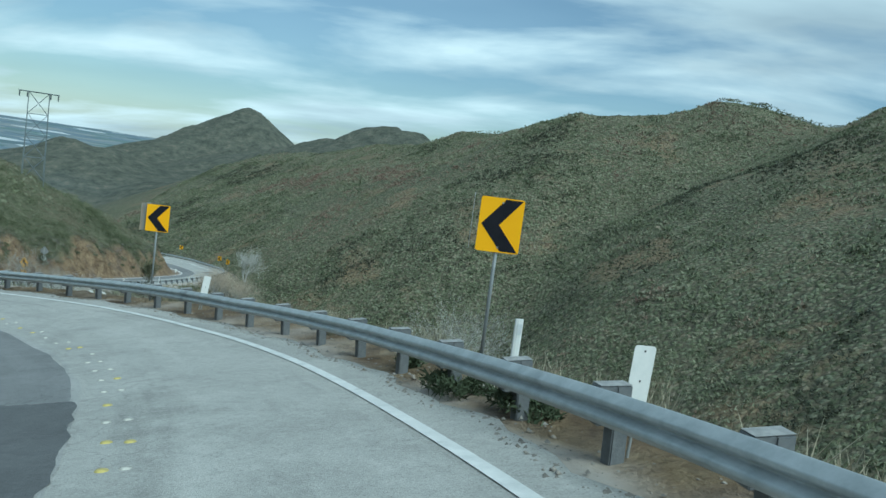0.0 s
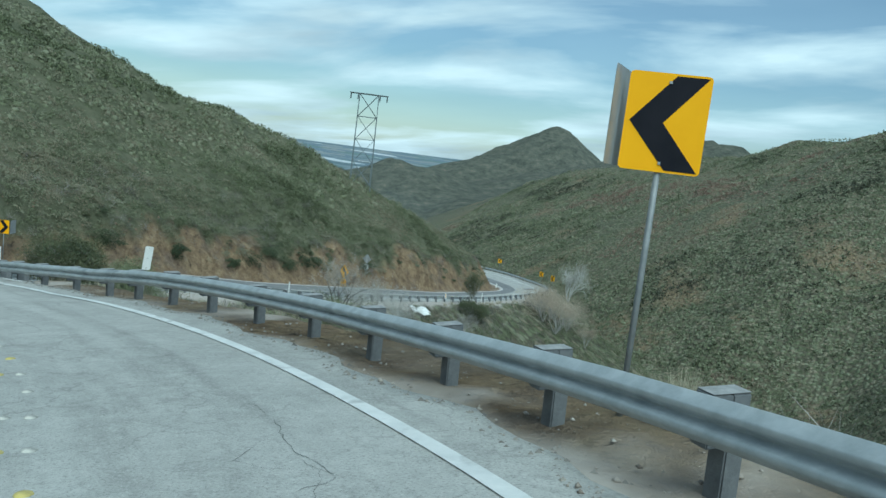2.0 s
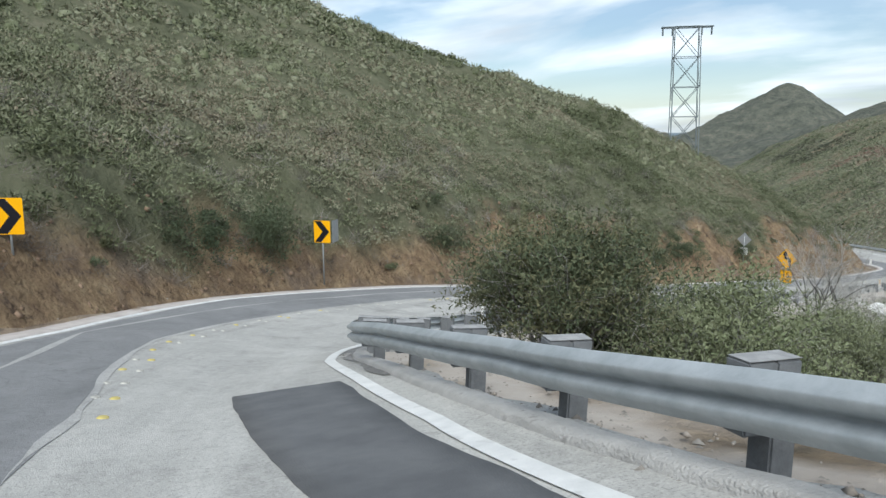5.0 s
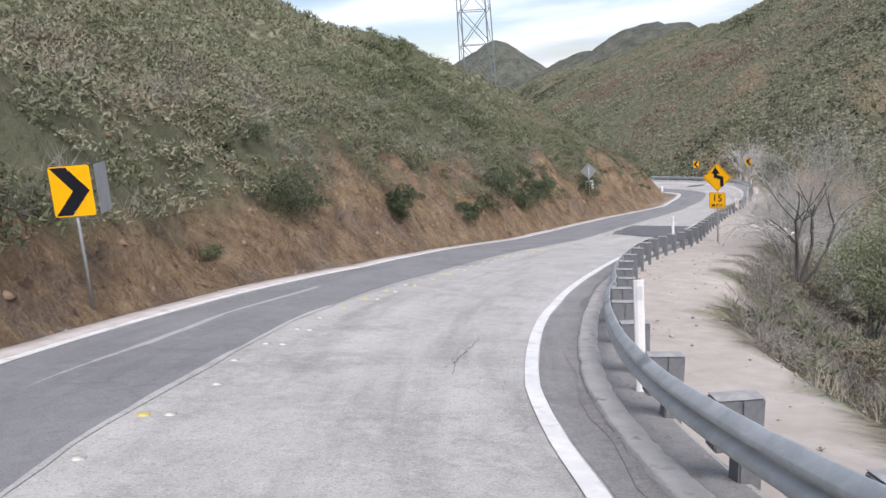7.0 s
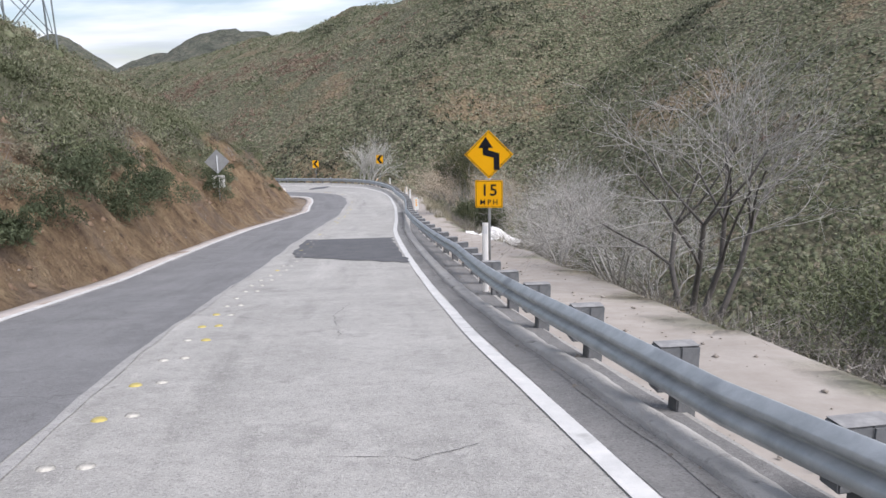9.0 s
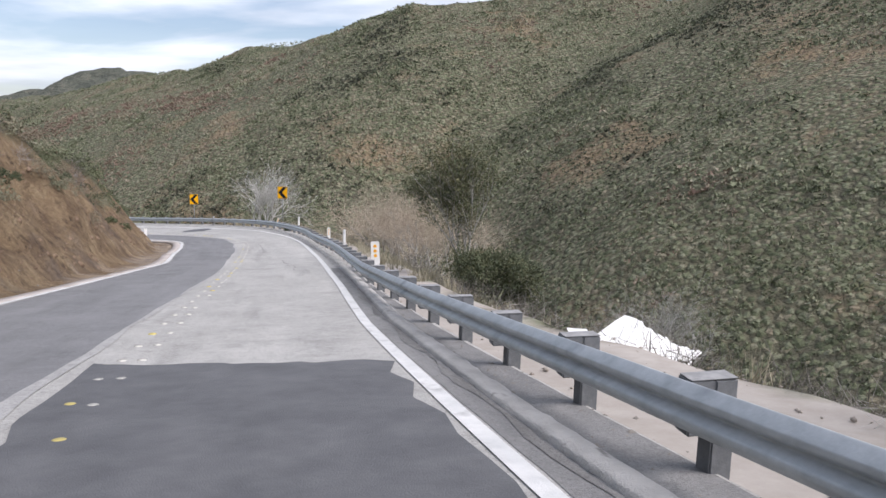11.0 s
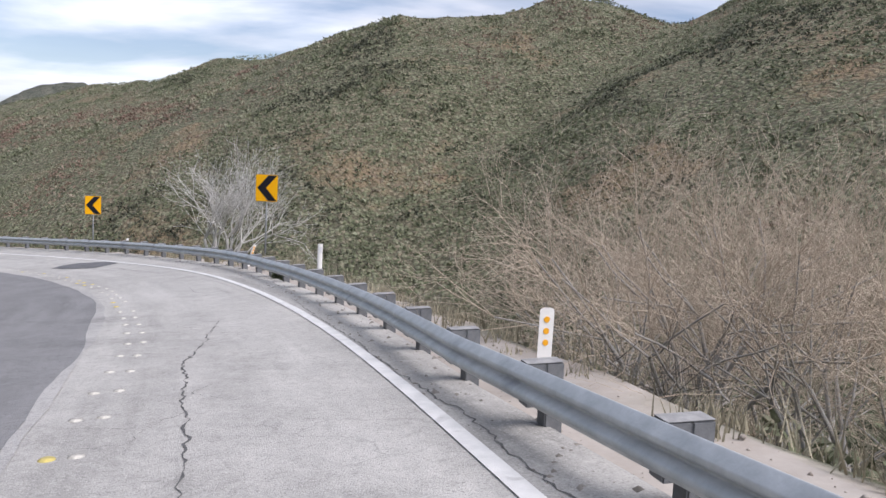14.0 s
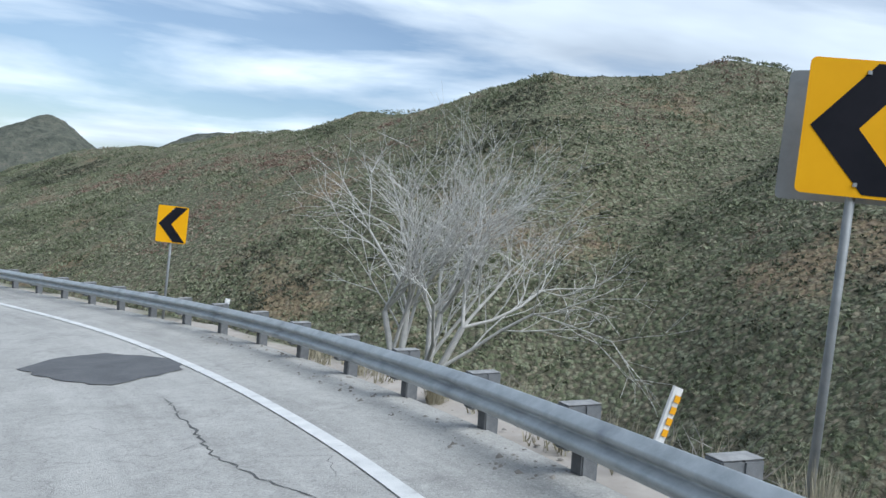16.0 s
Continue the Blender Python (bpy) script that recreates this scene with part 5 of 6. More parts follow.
    near_me = leaf_mesh("brush", np.concatenate(V), np.concatenate(T), M_BRUSH)
    tagged(new("brush", near_me), "grey-green chaparral brush covering the hillside", "brush", kind="stuff")
    # across the canyon
    x, y = rs.uniform(-330, 290, 160000), rs.uniform(-10, 690, 160000)
    k = (to_polyline(x, y, CANYON)[2] > 0) | (rs.rand(len(x)) < 0.55)
    far_d, _, far_s = to_polyline(x, y, CREST)
    k &= (far_s < 0) & (far_d > 4)
    x, y = x[k], y[k]
    z, lat, dist, i = ground_height(x, y)
    patchy = lumps(x, y, 42, 61, 4) + 0.5 * rs.normal(size=len(x)) * 0.5
    k = (lat > 0) & (dist > 30) & (patchy < 0.5)
    x, y, z = x[k], y[k], z[k]
    r = rs.uniform(0.5, 0.9, len(x)) * (1 + 1.5 * rs.rand(len(x)) ** 10) * (1.1 + 0.35 * lumps(x, y, 30, 62, 3))
    t = np.clip(0.42 + 0.5 * lumps(x, y, 40, 63, 4) + 0.2 * lumps(x, y, 8, 51, 2) + rs.normal(size=len(x)) * 0.09, 0, 1)
    reach = np.min(np.hypot(x[:, None] - LINE[None, ::24, 0], y[:, None] - LINE[None, ::24, 1]), 1)
    c = np.c_[x, y, z - 0.25]
    k = reach < 125
    a, b = leaf_clouds(rs, c[k], r[k] * 1.2, 15, 0.36, np.clip(t[k] - 0.08 + 0.3 * lumps(x[k], y[k], 11, 65, 3), 0, 1), 0.7, 0.42, 0.55)
    tagged(new("far_brush", leaf_mesh("far_brush", a, b, M_FARBRUSH)), "leafy tops of the chaparral below the road", "brush", kind="stuff")
    k = reach >= 118
    a, b = leaf_clouds(rs, c[k], r[k] * 1.15, 9, 0.5, np.clip(t[k], 0, 1), 0.7, 0.5, 0.5)
    tagged(new("far_brush", leaf_mesh("far_brush", a, b, M_FARBRUSH)), "chaparral brush on the slope across the canyon", "brush", kind="stuff")


def mounds(name, rs, c, r, tint, mat, label, sides=5, rings=((1.15, -0.35), (0.9, 0.5)), flat=0.62, ragged=0.35):
    """Low ragged domes of brush, one mesh."""
    n = len(c)
    a = rs.uniform(0, 6.28, n)[:, None] + np.arange(sides)[None] / sides * 6.2832
    ring = np.stack([np.cos(a), np.sin(a), 0 * a], -1)

    def lay(scale, h):
        return ring * scale * rs.uniform(1 - ragged, 1 + ragged, (n, sides, 1)) + np.array((0, 0, 1.0)) * (h * rs.uniform(0.7, 1.3, (n, sides, 1)))

    top = np.zeros((n, 1, 3))
    top[..., :2] = rs.normal(size=(n, 1, 2)) * 0.25
    top[..., 2] = rs.uniform(0.8, 1.15, (n, 1))
    V = np.concatenate([lay(q, h) for q, h in rings] + [top], 1)
    wide = rs.uniform(0.75, 1.35, (n, 1, 1))
    V = V * np.concatenate([wide, 1.5 / (wide + 0.6), flat + 0 * wide], 2) * r[:, None, None] + c[:, None, :]
    m = len(rings) * sides + 1
    F = []
    for k in range(sides):
        j = (k + 1) % sides
        for q in range(0, m - 1 - sides, sides):
            F += [(q + k, q + j, q + sides + j), (q + k, q + sides + j, q + sides + k)]
        F.append((m - 1 - sides + k, m - 1 - sides + j, m - 1))
    F = (np.arange(n)[:, None, None] * m + np.array(F)[None]).reshape(-1, 3)
    me = mesh_of(name, V.reshape(-1, 3), F, mat, True)
    at = me.attributes.new("tint", "FLOAT", "POINT")
    at.data.foreach_set("value", np.clip(tint[:, None] + rs.normal(size=(n, m)) * 0.07, 0, 1).ravel().astype(np.float32))
    return tagged(new(name, me), label, "brush", kind="stuff")


scatter_brush()


def scatter_grass():
    rs = np.random.RandomState(31)
    s = rs.uniform(42, 210, 5200)
    d = rail_line(s) + 0.35 + rs.rand(len(s)) ** 1.4 * np.where(s < 100, 4.5, np.where(s < 160, 5.5, 4.0))
    k = (d > SHOULDER(s) - np.where((s > 60) & (s < 160), -0.2, 0.6)) & ((s < 98) | (s > 158) | (rs.rand(len(s)) < 0.2)) & ((s < 158) | (rs.rand(len(s)) < 0.5))
    s, d = s[k], d[k]
    p = on_road(s, d)
    z = ground_height(p[:, 0], p[:, 1])[0]
    n, per = len(s), 16
    base = np.c_[p[:, :2], z - 0.03][:, None, :] + rs.normal(size=(n, per, 3)) * np.array((0.09, 0.09, 0))
    tall = rs.uniform(0.12, 0.6, n)[:, None] * rs.uniform(0.5, 1.1, (n, per))
    lean = rs.normal(size=(n, per, 2)) * 0.28
    tip = base + np.concatenate([lean * tall[..., None], tall[..., None]], 2)
    side = rs.normal(size=(n, per, 3)) * np.array((1, 1, 0))
    side /= np.linalg.norm(side, axis=2)[..., None]
    tri = np.stack([base - side * 0.011, base + side * 0.011, tip], 2).reshape(-1, 3)
    tn = np.repeat(np.clip(rs.rand(n)[:, None] * 0.7 + rs.rand(n, per) * 0.3, 0, 1).ravel(), 3)
    tagged(new("dry_grass", leaf_mesh("dry_grass", tri, tn, M_DRY)), "dry straw-coloured grass along the shoulder", "grass", kind="stuff")


scatter_grass()


def scatter_dry_brush():
    """Grey twiggy brush at the foot of the shoulder."""
    rs = np.random.RandomState(45)
    s = np.r_[rs.uniform(100, 166, 620), rs.uniform(60, 100, 160), rs.uniform(166, 215, 200)]
    d = SHOULDER(s) + 0.35 + rs.rand(len(s)) ** 1.3 * 6.0
    p = on_road(s, d)
    z = ground_height(p[:, 0], p[:, 1])[0]
    a, b = leaf_clouds(rs, np.c_[p[:, :2], z - 0.1], rs.uniform(0.35, 0.9, len(s)), 90, 0.26, np.clip(0.55 + 0.25 * rs.normal(size=len(s)), 0, 1), 1.05, 0.018, 0.1)
    tagged(new("dry_brush", leaf_mesh("dry_brush", a, b, M_DARKTWIG)), "grey leafless twiggy brush below the shoulder", "brush", kind="stuff")


scatter_dry_brush()


def scatter_rim_twigs():
    """Bare grey twigs and roots that hang over the rim of the cut, and among the shrubs above it."""
    rs = np.random.RandomState(46)
    s = np.r_[rs.uniform(88, 215, 420), rs.uniform(95, 160, 110)]
    d = -np.r_[CUT(s[:420]) + rs.normal(size=420) * 0.5 - 0.3, rs.uniform(9, 16, 110)]
    p = on_road(s, d)
    z = ground_height(p[:, 0], p[:, 1])[0]
    r = np.r_[rs.uniform(0.25, 0.55, 420), rs.uniform(0.5, 1.0, 110)]
    a, b = leaf_clouds(rs, np.c_[p[:, :2], z + np.r_[np.full(420, -0.1), np.full(110, 0.25)]], r, 70, 0.34, np.clip(0.4 + 0.3 * rs.normal(size=len(s)), 0, 1), 1.0, 0.016, 0.1)
    tagged(new("dry_brush", leaf_mesh("dry_brush", a, b, M_DARKTWIG)), "bare grey twigs along the rim of the cut bank", "brush", kind="stuff")


scatter_rim_twigs()


def scatter_stones():
    rs = np.random.RandomState(12)
    s = rs.uniform(42, 212, 9000)
    right = rs.rand(len(s)) < 0.62
    d = np.where(right, np.where(s < 96, pave_right(s) - 0.25 + rs.rand(len(s)) * 1.6, rail_line(s) + 0.3 + rs.rand(len(s)) * 3.2), left_line(s) - 0.3 - rs.rand(len(s)) ** 1.5 * 1.5)
    p = on_road(s, d)
    z = ground_height(p[:, 0], p[:, 1])[0]
    inside = (d < pave_right(s)) & right
    z = np.where(inside, p[:, 2], z)
    r = 0.008 + 0.035 * rs.rand(len(s)) ** 5
    o = np.array([(1, 0, 0), (-1, 0, 0), (0, 1, 0), (0, -1, 0), (0, 0, 0.7), (0, 0, -0.5)], float)
    V = np.c_[p[:, :2], z + r * 0.3][:, None, :] + o[None] * r[:, None, None] * rs.uniform(0.6, 1.4, (len(s), 6, 3))
    f = np.array([(0, 2, 4), (2, 1, 4), (1, 3, 4), (3, 0, 4), (2, 0, 5), (1, 2, 5), (3, 1, 5), (0, 3, 5)])
    F = (np.arange(len(s))[:, None, None] * 6 + f[None]).reshape(-1, 3)
    tagged(new("gravel", mesh_of("gravel", V.reshape(-1, 3), F, M_STONE)), "loose gravel and crumbled earth on the shoulders", "gravel", kind="stuff")


M_STONE = material("gravel_stone", (0.2, 0.17, 0.14), (0.42, 0.39, 0.35), 2.0, 0.95, 0, 0.3, 60)
scatter_stones()


def scatter_clods():
    """Stones and clods that stick out of the cut."""
    rs = np.random.RandomState(23)
    s = rs.uniform(88, 218, 4200)
    d = -(5.9 + rs.rand(len(s)) ** 1.2 * 3.4)
    p = on_road(s, d)
    z = ground_height(p[:, 0], p[:, 1])[0]
    r = 0.02 + 0.13 * rs.rand(len(s)) ** 5
    o = np.array([(1, 0, 0), (-1, 0, 0), (0, 1, 0), (0, -1, 0), (0, 0, 0.8), (0, 0, -0.8)], float)
    V = np.c_[p[:, :2], z - 0.25 * r][:, None, :] + o[None] * r[:, None, None] * rs.uniform(0.5, 1.5, (len(s), 6, 3))
    f = np.array([(0, 2, 4), (2, 1, 4), (1, 3, 4), (3, 0, 4), (2, 0, 5), (1, 2, 5), (3, 1, 5), (0, 3, 5)])
    F = (np.arange(len(s))[:, None, None] * 6 + f[None]).reshape(-1, 3)
    tagged(new("clods", mesh_of("clods", V.reshape(-1, 3), F, M_CLOD)), "stones and clods stuck in the cut bank", "stones", kind="stuff")


def scatter_debris():
    """Crumbled earth and chips between the pavement and the guardrail."""
    rs = np.random.RandomState(29)
    s = np.r_[rs.uniform(42, 100, 3600), rs.uniform(100, 212, 2600)]
    edge = np.where(s < 100, pave_right(s) - 0.1, rail_line(s) - 0.25)
    d = edge + np.abs(rs.normal(size=len(s))) * 0.45 - 0.15
    p = on_road(s, d)
    z = np.maximum(np.where(d < pave_right(s), p[:, 2], -1e9), ground_height(p[:, 0], p[:, 1])[0])
    r = 0.01 + 0.035 * rs.rand(len(s)) ** 3
    o = np.array([(1, 0, 0), (-0.5, 0.8, 0), (-0.5, -0.8, 0), (0, 0, 0.6)], float)
    V = np.c_[p[:, :2], z][:, None, :] + o[None] * r[:, None, None] * rs.uniform(0.5, 1.6, (len(s), 4, 3))
    f = np.array([(0, 1, 3), (1, 2, 3), (2, 0, 3)])
    F = (np.arange(len(s))[:, None, None] * 4 + f[None]).reshape(-1, 3)
    tagged(new("debris", mesh_of("debris", V.reshape(-1, 3), F, M_GRIT)), "crumbled earth and chips along the guardrail", "debris", kind="stuff")


M_CLOD = material("clod_earth", (0.13, 0.085, 0.055), (0.27, 0.19, 0.13), 1.5, 0.95, 0, 0.4, 30)
scatter_clods()
scatter_debris()


def branches(rs, base, tall, spread, levels, r0, kids=4, droop=0.0, multi=1, fan=1.0):
    """Branch segments of a bare tree: start, end, radii, level."""
    segs = []

    def grow(p, d, length, r, level):
        n = (3, 3, 3, 2, 1)[min(level, 4)]
        for k in range(n):
            d = (d + Vector(rs.normal(size=3)) * 0.13 + Vector((0, 0, 0.05 - droop))).normalized()
            q = p + d * (length / n)
            r2 = r * 0.86
            segs.append((p.copy(), q.copy(), r, r2, level))
            p, r = q, r2
            if level < levels and (k > 0 or level > 0):
                for _ in range(kids if k == n - 1 else max(1, kids - 2)):
                    side = Vector(rs.normal(size=3))
                    side = (side - d * side.dot(d)).normalized()
                    nd = (d * (1.0 - spread * 0.4) + side * spread * rs.uniform(0.6, 1.2)).normalized()
                    grow(p, nd, length * rs.uniform(0.5, 0.78), r * 0.62, level + 1)

    for m in range(multi):
        a = rs.uniform(0, 6.28)
        tilt = 0.0 if multi == 1 else rs.uniform(0.15, 0.75) * fan
        grow(Vector(base), Vector((math.cos(a) * tilt, math.sin(a) * tilt, 1)).normalized(), tall * 0.42, r0, 0)
    return segs


def segs_mesh(name, segs, mat, sides=5, tint=None, rs=None):
    V, F = [], []
    for p, q, r, r2, _ in segs:
        d = (q - p).normalized()
        a = d.orthogonal().normalized()
        b = d.cross(a)
        i = len(V)
        for c, rr in ((p, r), (q, r2)):
            for k in range(sides):
                t = 6.2832 * k / sides
                V.append(c + (a * math.cos(t) + b * math.sin(t)) * rr)
        for k in range(sides):
            F.append((i + k, i + (k + 1) % sides, i + sides + (k + 1) % sides, i + sides + k))
    me = mesh_of(name, np.array([v.to_tuple() for v in V]), np.array(F), mat, True)
    if tint is not None:
        at = me.attributes.new("tint", "FLOAT", "POINT")
        at.data.foreach_set("value", np.repeat(np.clip(tint + rs.normal(size=len(segs)) * 0.18, 0, 1), sides * 2).astype(np.float32))
    return me


def bare_tree(name, label, x, y, tall, spread, levels, r0, seed, bark, twig, kids=4, multi=1, lean=(0, 0), tint=0.5, sink=0.2, fan=1.0):
    rs = np.random.RandomState(seed)
    g = height_at(x, y)
    t = thing(name, label, "tree", at=pose(x, y, g - sink, lean[0], lean[1], 0))
    segs = branches(rs, (0, 0, 0), tall, spread, levels, r0, kids, 0.0, multi, fan)
    part_mesh("trunk", segs_mesh("trunk", [q for q in segs if q[4] <= 1], bark, 6), t)
    part_mesh("branchwork", segs_mesh("branchwork", [q for q in segs if q[4] > 1], twig, 3, tint, rs), t)
    return t, segs, rs


def leafy(t, segs, rs, per, leaf, radius, mat, tint, keep=1.0, from_level=2):
    ends = np.array([q[1].to_tuple() for q in segs if q[4] >= from_level and rs.rand() < keep])
    a, b = leaf_clouds(rs, ends, rs.uniform(0.6, 1.3, len(ends)) * radius, per, leaf, np.clip(tint + rs.normal(size=len(ends)) * 0.2, 0, 1), 0.9)
    part_mesh("crown", leaf_mesh("crown", a, b, mat), t)


bare_tree("bare_tree", "leafless pale grey tree beyond the guardrail", -39.2, 117.9, 7.6, 0.6, 4, 0.11, 6, M_PALEBARK, M_PALETWIG, 3, 5, tint=0.9, fan=0.4)
bare_tree("bare_tree", "leafless dark-trunked tree with grey twigs", -28.0, 40.6, 6.4, 0.68, 4, 0.075, 9, M_DARKBARK, M_TWIG, 3, 4, tint=0.75)
bare_tree("bare_shrub", "tan leafless thicket below the guardrail", -30.9, 88.3, 5.2, 0.65, 4, 0.045, 11, M_BARK, M_TANTWIG, 3, 10, tint=0.85)
for k, (x, y, tall) in enumerate([(-29.6, 86.6, 5.2), (-28.4, 89.4, 5.8), (-30.6, 91.6, 4.6), (-28.8, 93.2, 5.4), (-27.4, 86.0, 5.6)]):
    bare_tree("bare_shrub", "tan leafless thicket below the guardrail", x, y, tall, 0.65, 4, 0.045, 71 + k, M_BARK, M_TANTWIG, 3, 8, tint=0.9)
for k, (x, y, tall) in enumerate([(-29.4, 47.6, 3.6), (-28.4, 51.0, 4.0), (-28.4, 44.6, 3.8), (-26.4, 47.0, 4.4)]):
    bare_tree("bare_shrub", "pale grey leafless thicket below the road", x, y, tall, 0.7, 4, 0.04, 13 + k, M_BARK, M_PALETWIG, 3, 6, tint=0.5)
bare_tree("bare_shrub", "grey leafless brush behind the guardrail", 20.0, -1.6, 4.2, 0.7, 4, 0.04, 25, M_PALEBARK, M_PALETWIG, 3, 6, tint=0.4)
bare_tree("bare_shrub", "grey leafless brush behind the guardrail", -27.6, 61.5, 3.2, 0.7, 4, 0.04, 26, M_BARK, M_TWIG, 3, 6, tint=0.6)
bare_tree("bare_shrub", "tan leafless brush by the shoulder", -26.0, 94.0, 3.6, 0.6, 4, 0.04, 27, M_BARK, M_TANTWIG, 3, 7, tint=0.5)

tree, segs, rs = bare_tree("dark_tree", "slender dark green tree with pale stems below the guardrail", -30.6, 68.2, 5.2, 0.24, 3, 0.05, 31, M_BARK, M_TWIG, 3, 3, tint=0.7, fan=0.08)
leafy(tree, segs, rs, 16, 0.06, 0.27, M_DARKLEAF, 0.75, 1.0, 0)
for k, (x, y, tall) in enumerate([(-30.3, 67.1, 2.4), (-29.8, 68.6, 2.2)]):
    tree, segs, rs = bare_tree("green_bush", "dark green bush at the foot of a slender tree", x, y, tall, 0.75, 3, 0.03, 90 + k, M_DARKBARK, M_TWIG, 3, 5, tint=0.3)
    leafy(tree, segs, rs, 12, 0.055, 0.3, M_DARKLEAF, 0.6, 1.0, 1)
for k, (x, y, tall, mat, tint) in enumerate([(21.4, -3.4, 2.2, M_FRESH, 0.5), (23.0, -4.6, 2.0, M_FRESH, 0.4), (18.8, -3.2, 1.8, M_BRUSH, 0.5), (-25.6, 36.0, 4.4, M_FRESH, 0.75), (-24.2, 38.4, 5.4, M_FRESH, 0.6), (-25.0, 31.0, 1.6, M_BRUSH, 0.6), (-23.4, 32.2, 2.6, M_FRESH, 0.5), (-25.8, 26.5, 1.3, M_BRUSH, 0.65), (-24.6, 22.8, 1.4, M_BRUSH, 0.5)]):
    tree, segs, rs = bare_tree("green_bush", "large green bush below the shoulder", x, y, tall, 0.75, 3, 0.05, 40 + k, M_DARKBARK, M_TWIG, 3, 7, tint=0.3)
    leafy(tree, segs, rs, 10, 0.06, 0.36, mat, min(1.0, tint + 0.2), 1.0, 0)
for k, (x, y, tall, mat, tint, lab) in enumerate([(-21.6, 12.7, 3.4, M_DARKLEAF, 0.85, "dark olive bush inside the bend"), (-19.3, 14.2, 4.1, M_FRESH, 0.8, "bright green bush inside the bend"), (-20.7, 12.2, 3.1, M_DARKLEAF, 0.6, "dark olive bush inside the bend"), (-18.4, 15.2, 3.7, M_FRESH, 0.75, "bright green bush inside the bend"), (-21.0, 14.6, 3.7, M_DARKLEAF, 0.5, "dark olive bush inside the bend"), (-21.4, 20.6, 2.8, M_BRUSH, 0.5, "grey-green bush inside the bend")]):
    tree, segs, rs = bare_tree("roadside_bush", lab, x, y, tall, 0.75, 3, 0.05, 60 + k, M_DARKBARK, M_TWIG, 3, 6, tint=0.3)
    leafy(tree, segs, rs, 16, 0.055, 0.38, mat, tint, 1.0, 0)


def bank_bushes():
    """Dark bushes hanging on the cut."""
    rs = np.random.RandomState(91)
    seen = [(-37.2, 12.8, 1.1), (-38.4, 16.1, 0.95), (-41.6, 28.5, 0.9), (-42.3, 36.0, 0.6), (-43.4, 48.0, 0.9), (-43.3, 55.5, 0.75), (-42.4, 42.5, 0.45), (-38.3, 14.4, 0.4), (-43.5, 64.3, 0.6), (-39.0, 16.9, 0.8), (-42.6, 45.0, 0.8), (-43.4, 53.9, 0.7), (-43.0, 50.5, 0.8)]
    for k in range(105):
        s = rs.uniform(100, 215) if k < 50 else rs.uniform(132, 182)
        d = -rs.uniform(6.8, 8.9) if k < 50 else -rs.uniform(7.4, 9.8)
        p = on_road([s], [d])[0]
        r = rs.uniform(0.25, 0.6) if k < 50 else rs.uniform(0.4, 0.85)
        if k < len(seen):
            p, r = seen[k][:2], seen[k][2] * 1.35
        g = height_at(p[0], p[1])
        n = rs.randint(3, 7) if k >= len(seen) else rs.randint(8, 11)
        c = np.array((0, 0, 0)) + rs.normal(size=(n, 3)) * np.array((0.45, 0.45, 0.35)) * r
        a, b = leaf_clouds(rs, c, np.full(n, r * 0.75) * rs.uniform(0.7, 1.2, n), 170 if k >= len(seen) else 420, 0.055 if k >= len(seen) else 0.07, np.full(n, rs.uniform(0.2, 0.95) if k >= len(seen) else rs.uniform(0.1, 0.5)), 0.9)
        ob = tagged(new("bank_bush", leaf_mesh("bank_bush", a, b, M_DARKLEAF if k < len(seen) or (k < 50 and rs.rand() < 0.6) else M_BRUSH)), "dark green bush clinging to the bare cut bank", "bush", "bushes on the cut bank")
        ob.matrix_world = pose(p[0], p[1], g + (0.1 if k >= len(seen) else 0.25 * r))


bank_bushes()


def rail_bushes():
    """Low dark bushes that grow under the guardrail."""
    rs = np.random.RandomState(14)
    for s, d, r in ((51.0, 3.62, 0.36), (49.5, 3.72, 0.38), (53.2, 3.9, 0.25), (196.2, 3.2, 0.22)):
        p = on_road([s], [d])[0]
        c = rs.normal(size=(5, 3)) * np.array((0.5, 0.5, 0.2)) * r
        a, b = leaf_clouds(rs, c, r * rs.uniform(0.5, 0.8, 5), 260, 0.07, np.full(5, 0.35), 1.0, 0.2, 0.2)
        ob = tagged(new("bush", leaf_mesh("bush", a, b, M_DARKLEAF)), "low dark green bush growing under the guardrail", "bush", "bushes under the guardrail")
        ob.matrix_world = pose(p[0], p[1], height_at(p[0], p[1]) + 0.08)


rail_bushes()


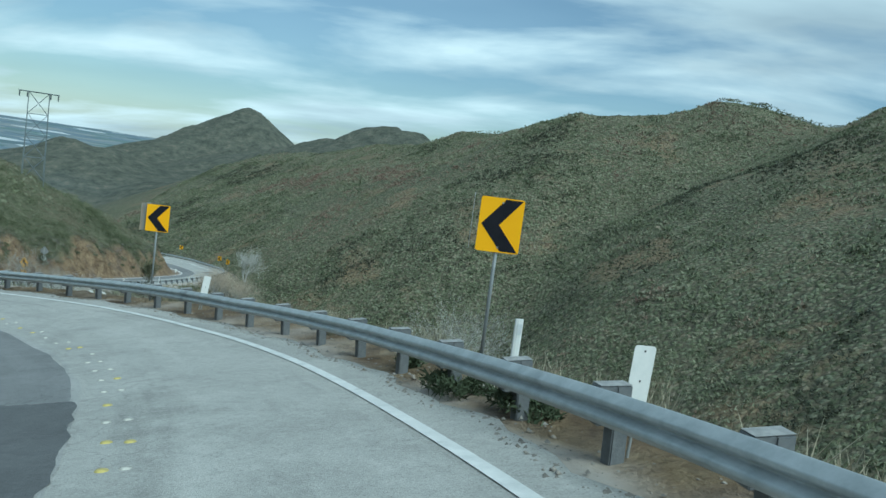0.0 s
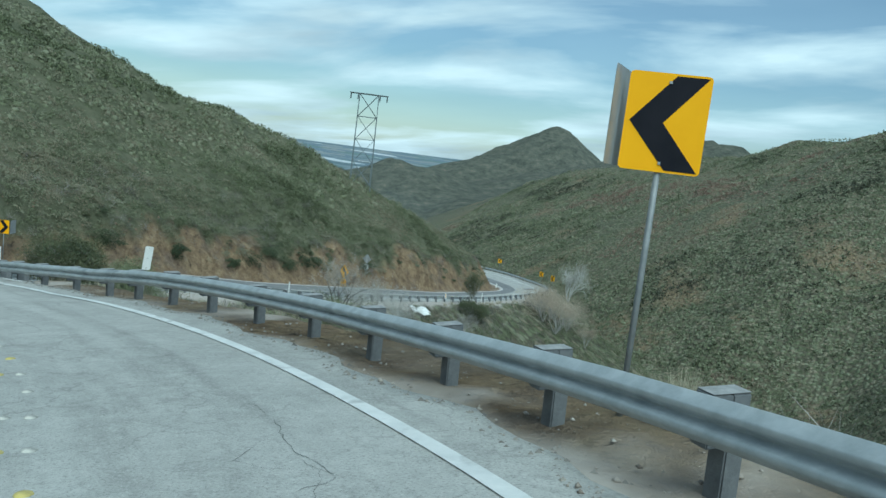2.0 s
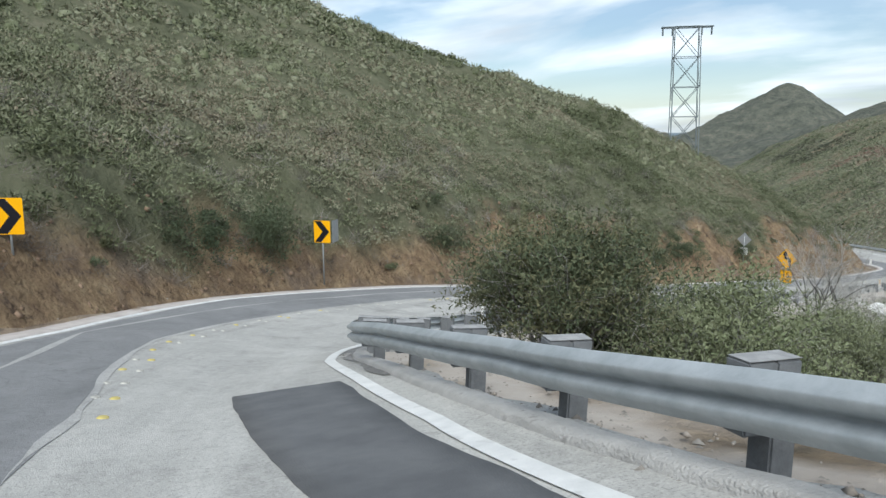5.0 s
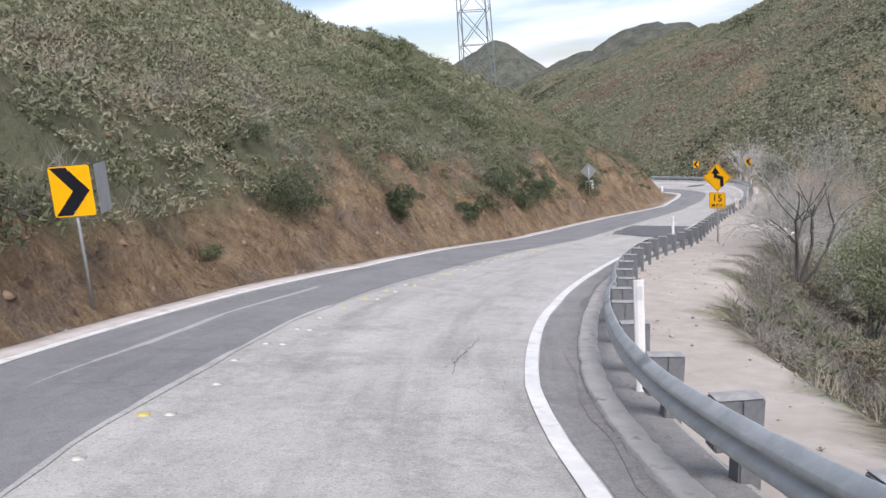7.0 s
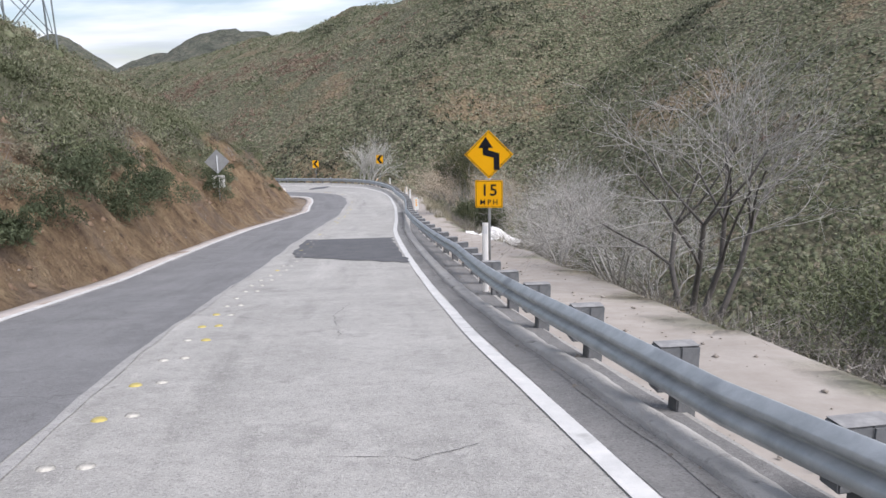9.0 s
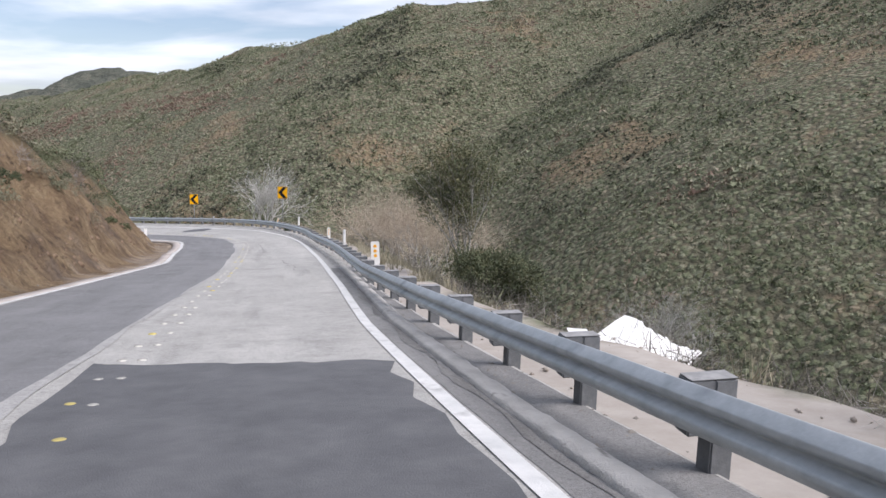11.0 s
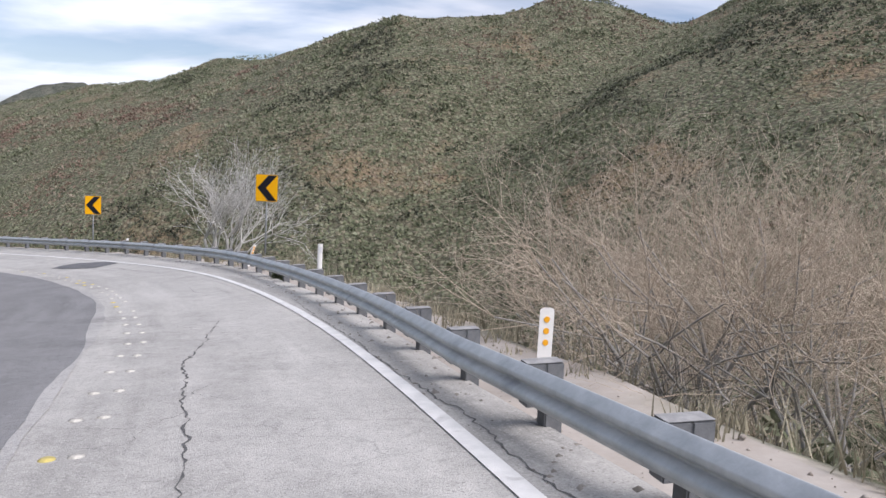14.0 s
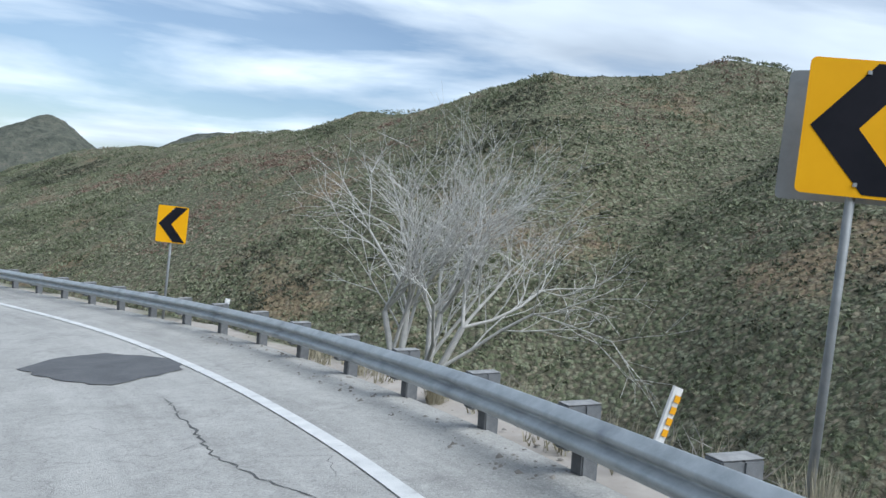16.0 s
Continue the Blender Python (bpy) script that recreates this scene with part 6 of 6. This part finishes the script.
def litter():
    rs = np.random.RandomState(2)
    x, y = -30.5, 56.8
    n = 14
    u, v = np.meshgrid(np.linspace(-1, 1, n), np.linspace(-1, 1, n), indexing="ij")
    w = np.stack([u * 1.1 + 0.3 * v * v, v * 0.6 * (1 - 0.3 * u), 0.42 * np.abs(np.sin(2.3 * u + v)) * (1 - u * u * 0.5) + 0.08 * rs.rand(n, n)], -1)
    ob = tagged(new("litter", mesh_of("litter", w.reshape(-1, 3), grid_faces(n, n), M_PLASTIC, True)), "crumpled white sheet lying on the dirt shoulder", "litter")
    ob.matrix_world = pose(x, y, height_at(x, y) + 0.02, 20, 4, 35)


litter()


def fallen_pole():
    """A thin white pole lying inside the guardrail."""
    a, b = Vector(on_road([87.1], [2.68], 0.05)[0]), Vector(on_road([85.5], [2.75], 0.05)[0])
    bm = bmesh.new()
    bmesh.ops.create_cone(bm, cap_ends=True, segments=8, radius1=0.014, radius2=0.014, depth=(b - a).length, matrix=(b - a).to_track_quat("Z", "Y").to_matrix().to_4x4())
    me = bpy.data.meshes.new("fallen_pole"); bm.to_mesh(me); bm.free(); me.materials.append(M_PLASTIC)
    ob = tagged(new("fallen_pole", me), "thin white pole lying on the gravel shoulder", "pole")
    ob.matrix_world = Matrix.Translation((a + b) / 2)


fallen_pole()


def grass_tuft(s, d, tall, seed):
    """A round tuft of dry bunch grass."""
    rs = np.random.RandomState(seed)
    p = on_road([s], [d])[0]
    n = 420
    a, lean = rs.uniform(0, 6.283, n), np.abs(rs.normal(size=n)) * 0.32
    base = np.c_[np.cos(a), np.sin(a), np.zeros(n)] * (0.12 * rs.rand(n))[:, None]
    h = tall * rs.uniform(0.5, 1.1, n)
    tip = base + np.c_[np.cos(a) * lean * h, np.sin(a) * lean * h, h * (1 - 0.3 * lean)]
    side = np.c_[-np.sin(a), np.cos(a), np.zeros(n)] * 0.005
    tri = np.stack([base - side, base + side, tip], 1).reshape(-1, 3)
    ob = tagged(new("grass_tuft", leaf_mesh("grass_tuft", tri, np.repeat(rs.uniform(0.5, 1, n), 3), M_DRY)), "pale dry bunch-grass tuft behind the guardrail", "grass tuft", "dry grass tufts")
    ob.matrix_world = pose(p[0], p[1], height_at(p[0], p[1]) - 0.03)


for s, d, tall in ((196.6, 3.75, 0.9), (200.0, 4.0, 0.6), (189.5, 3.8, 0.55), (72.0, 4.9, 0.5), (66.5, 4.8, 0.6), (57.5, 4.4, 0.7), (205.0, 3.9, 0.5), (168.5, 3.9, 0.5)):
    grass_tuft(s, d, tall, int(s * 10))
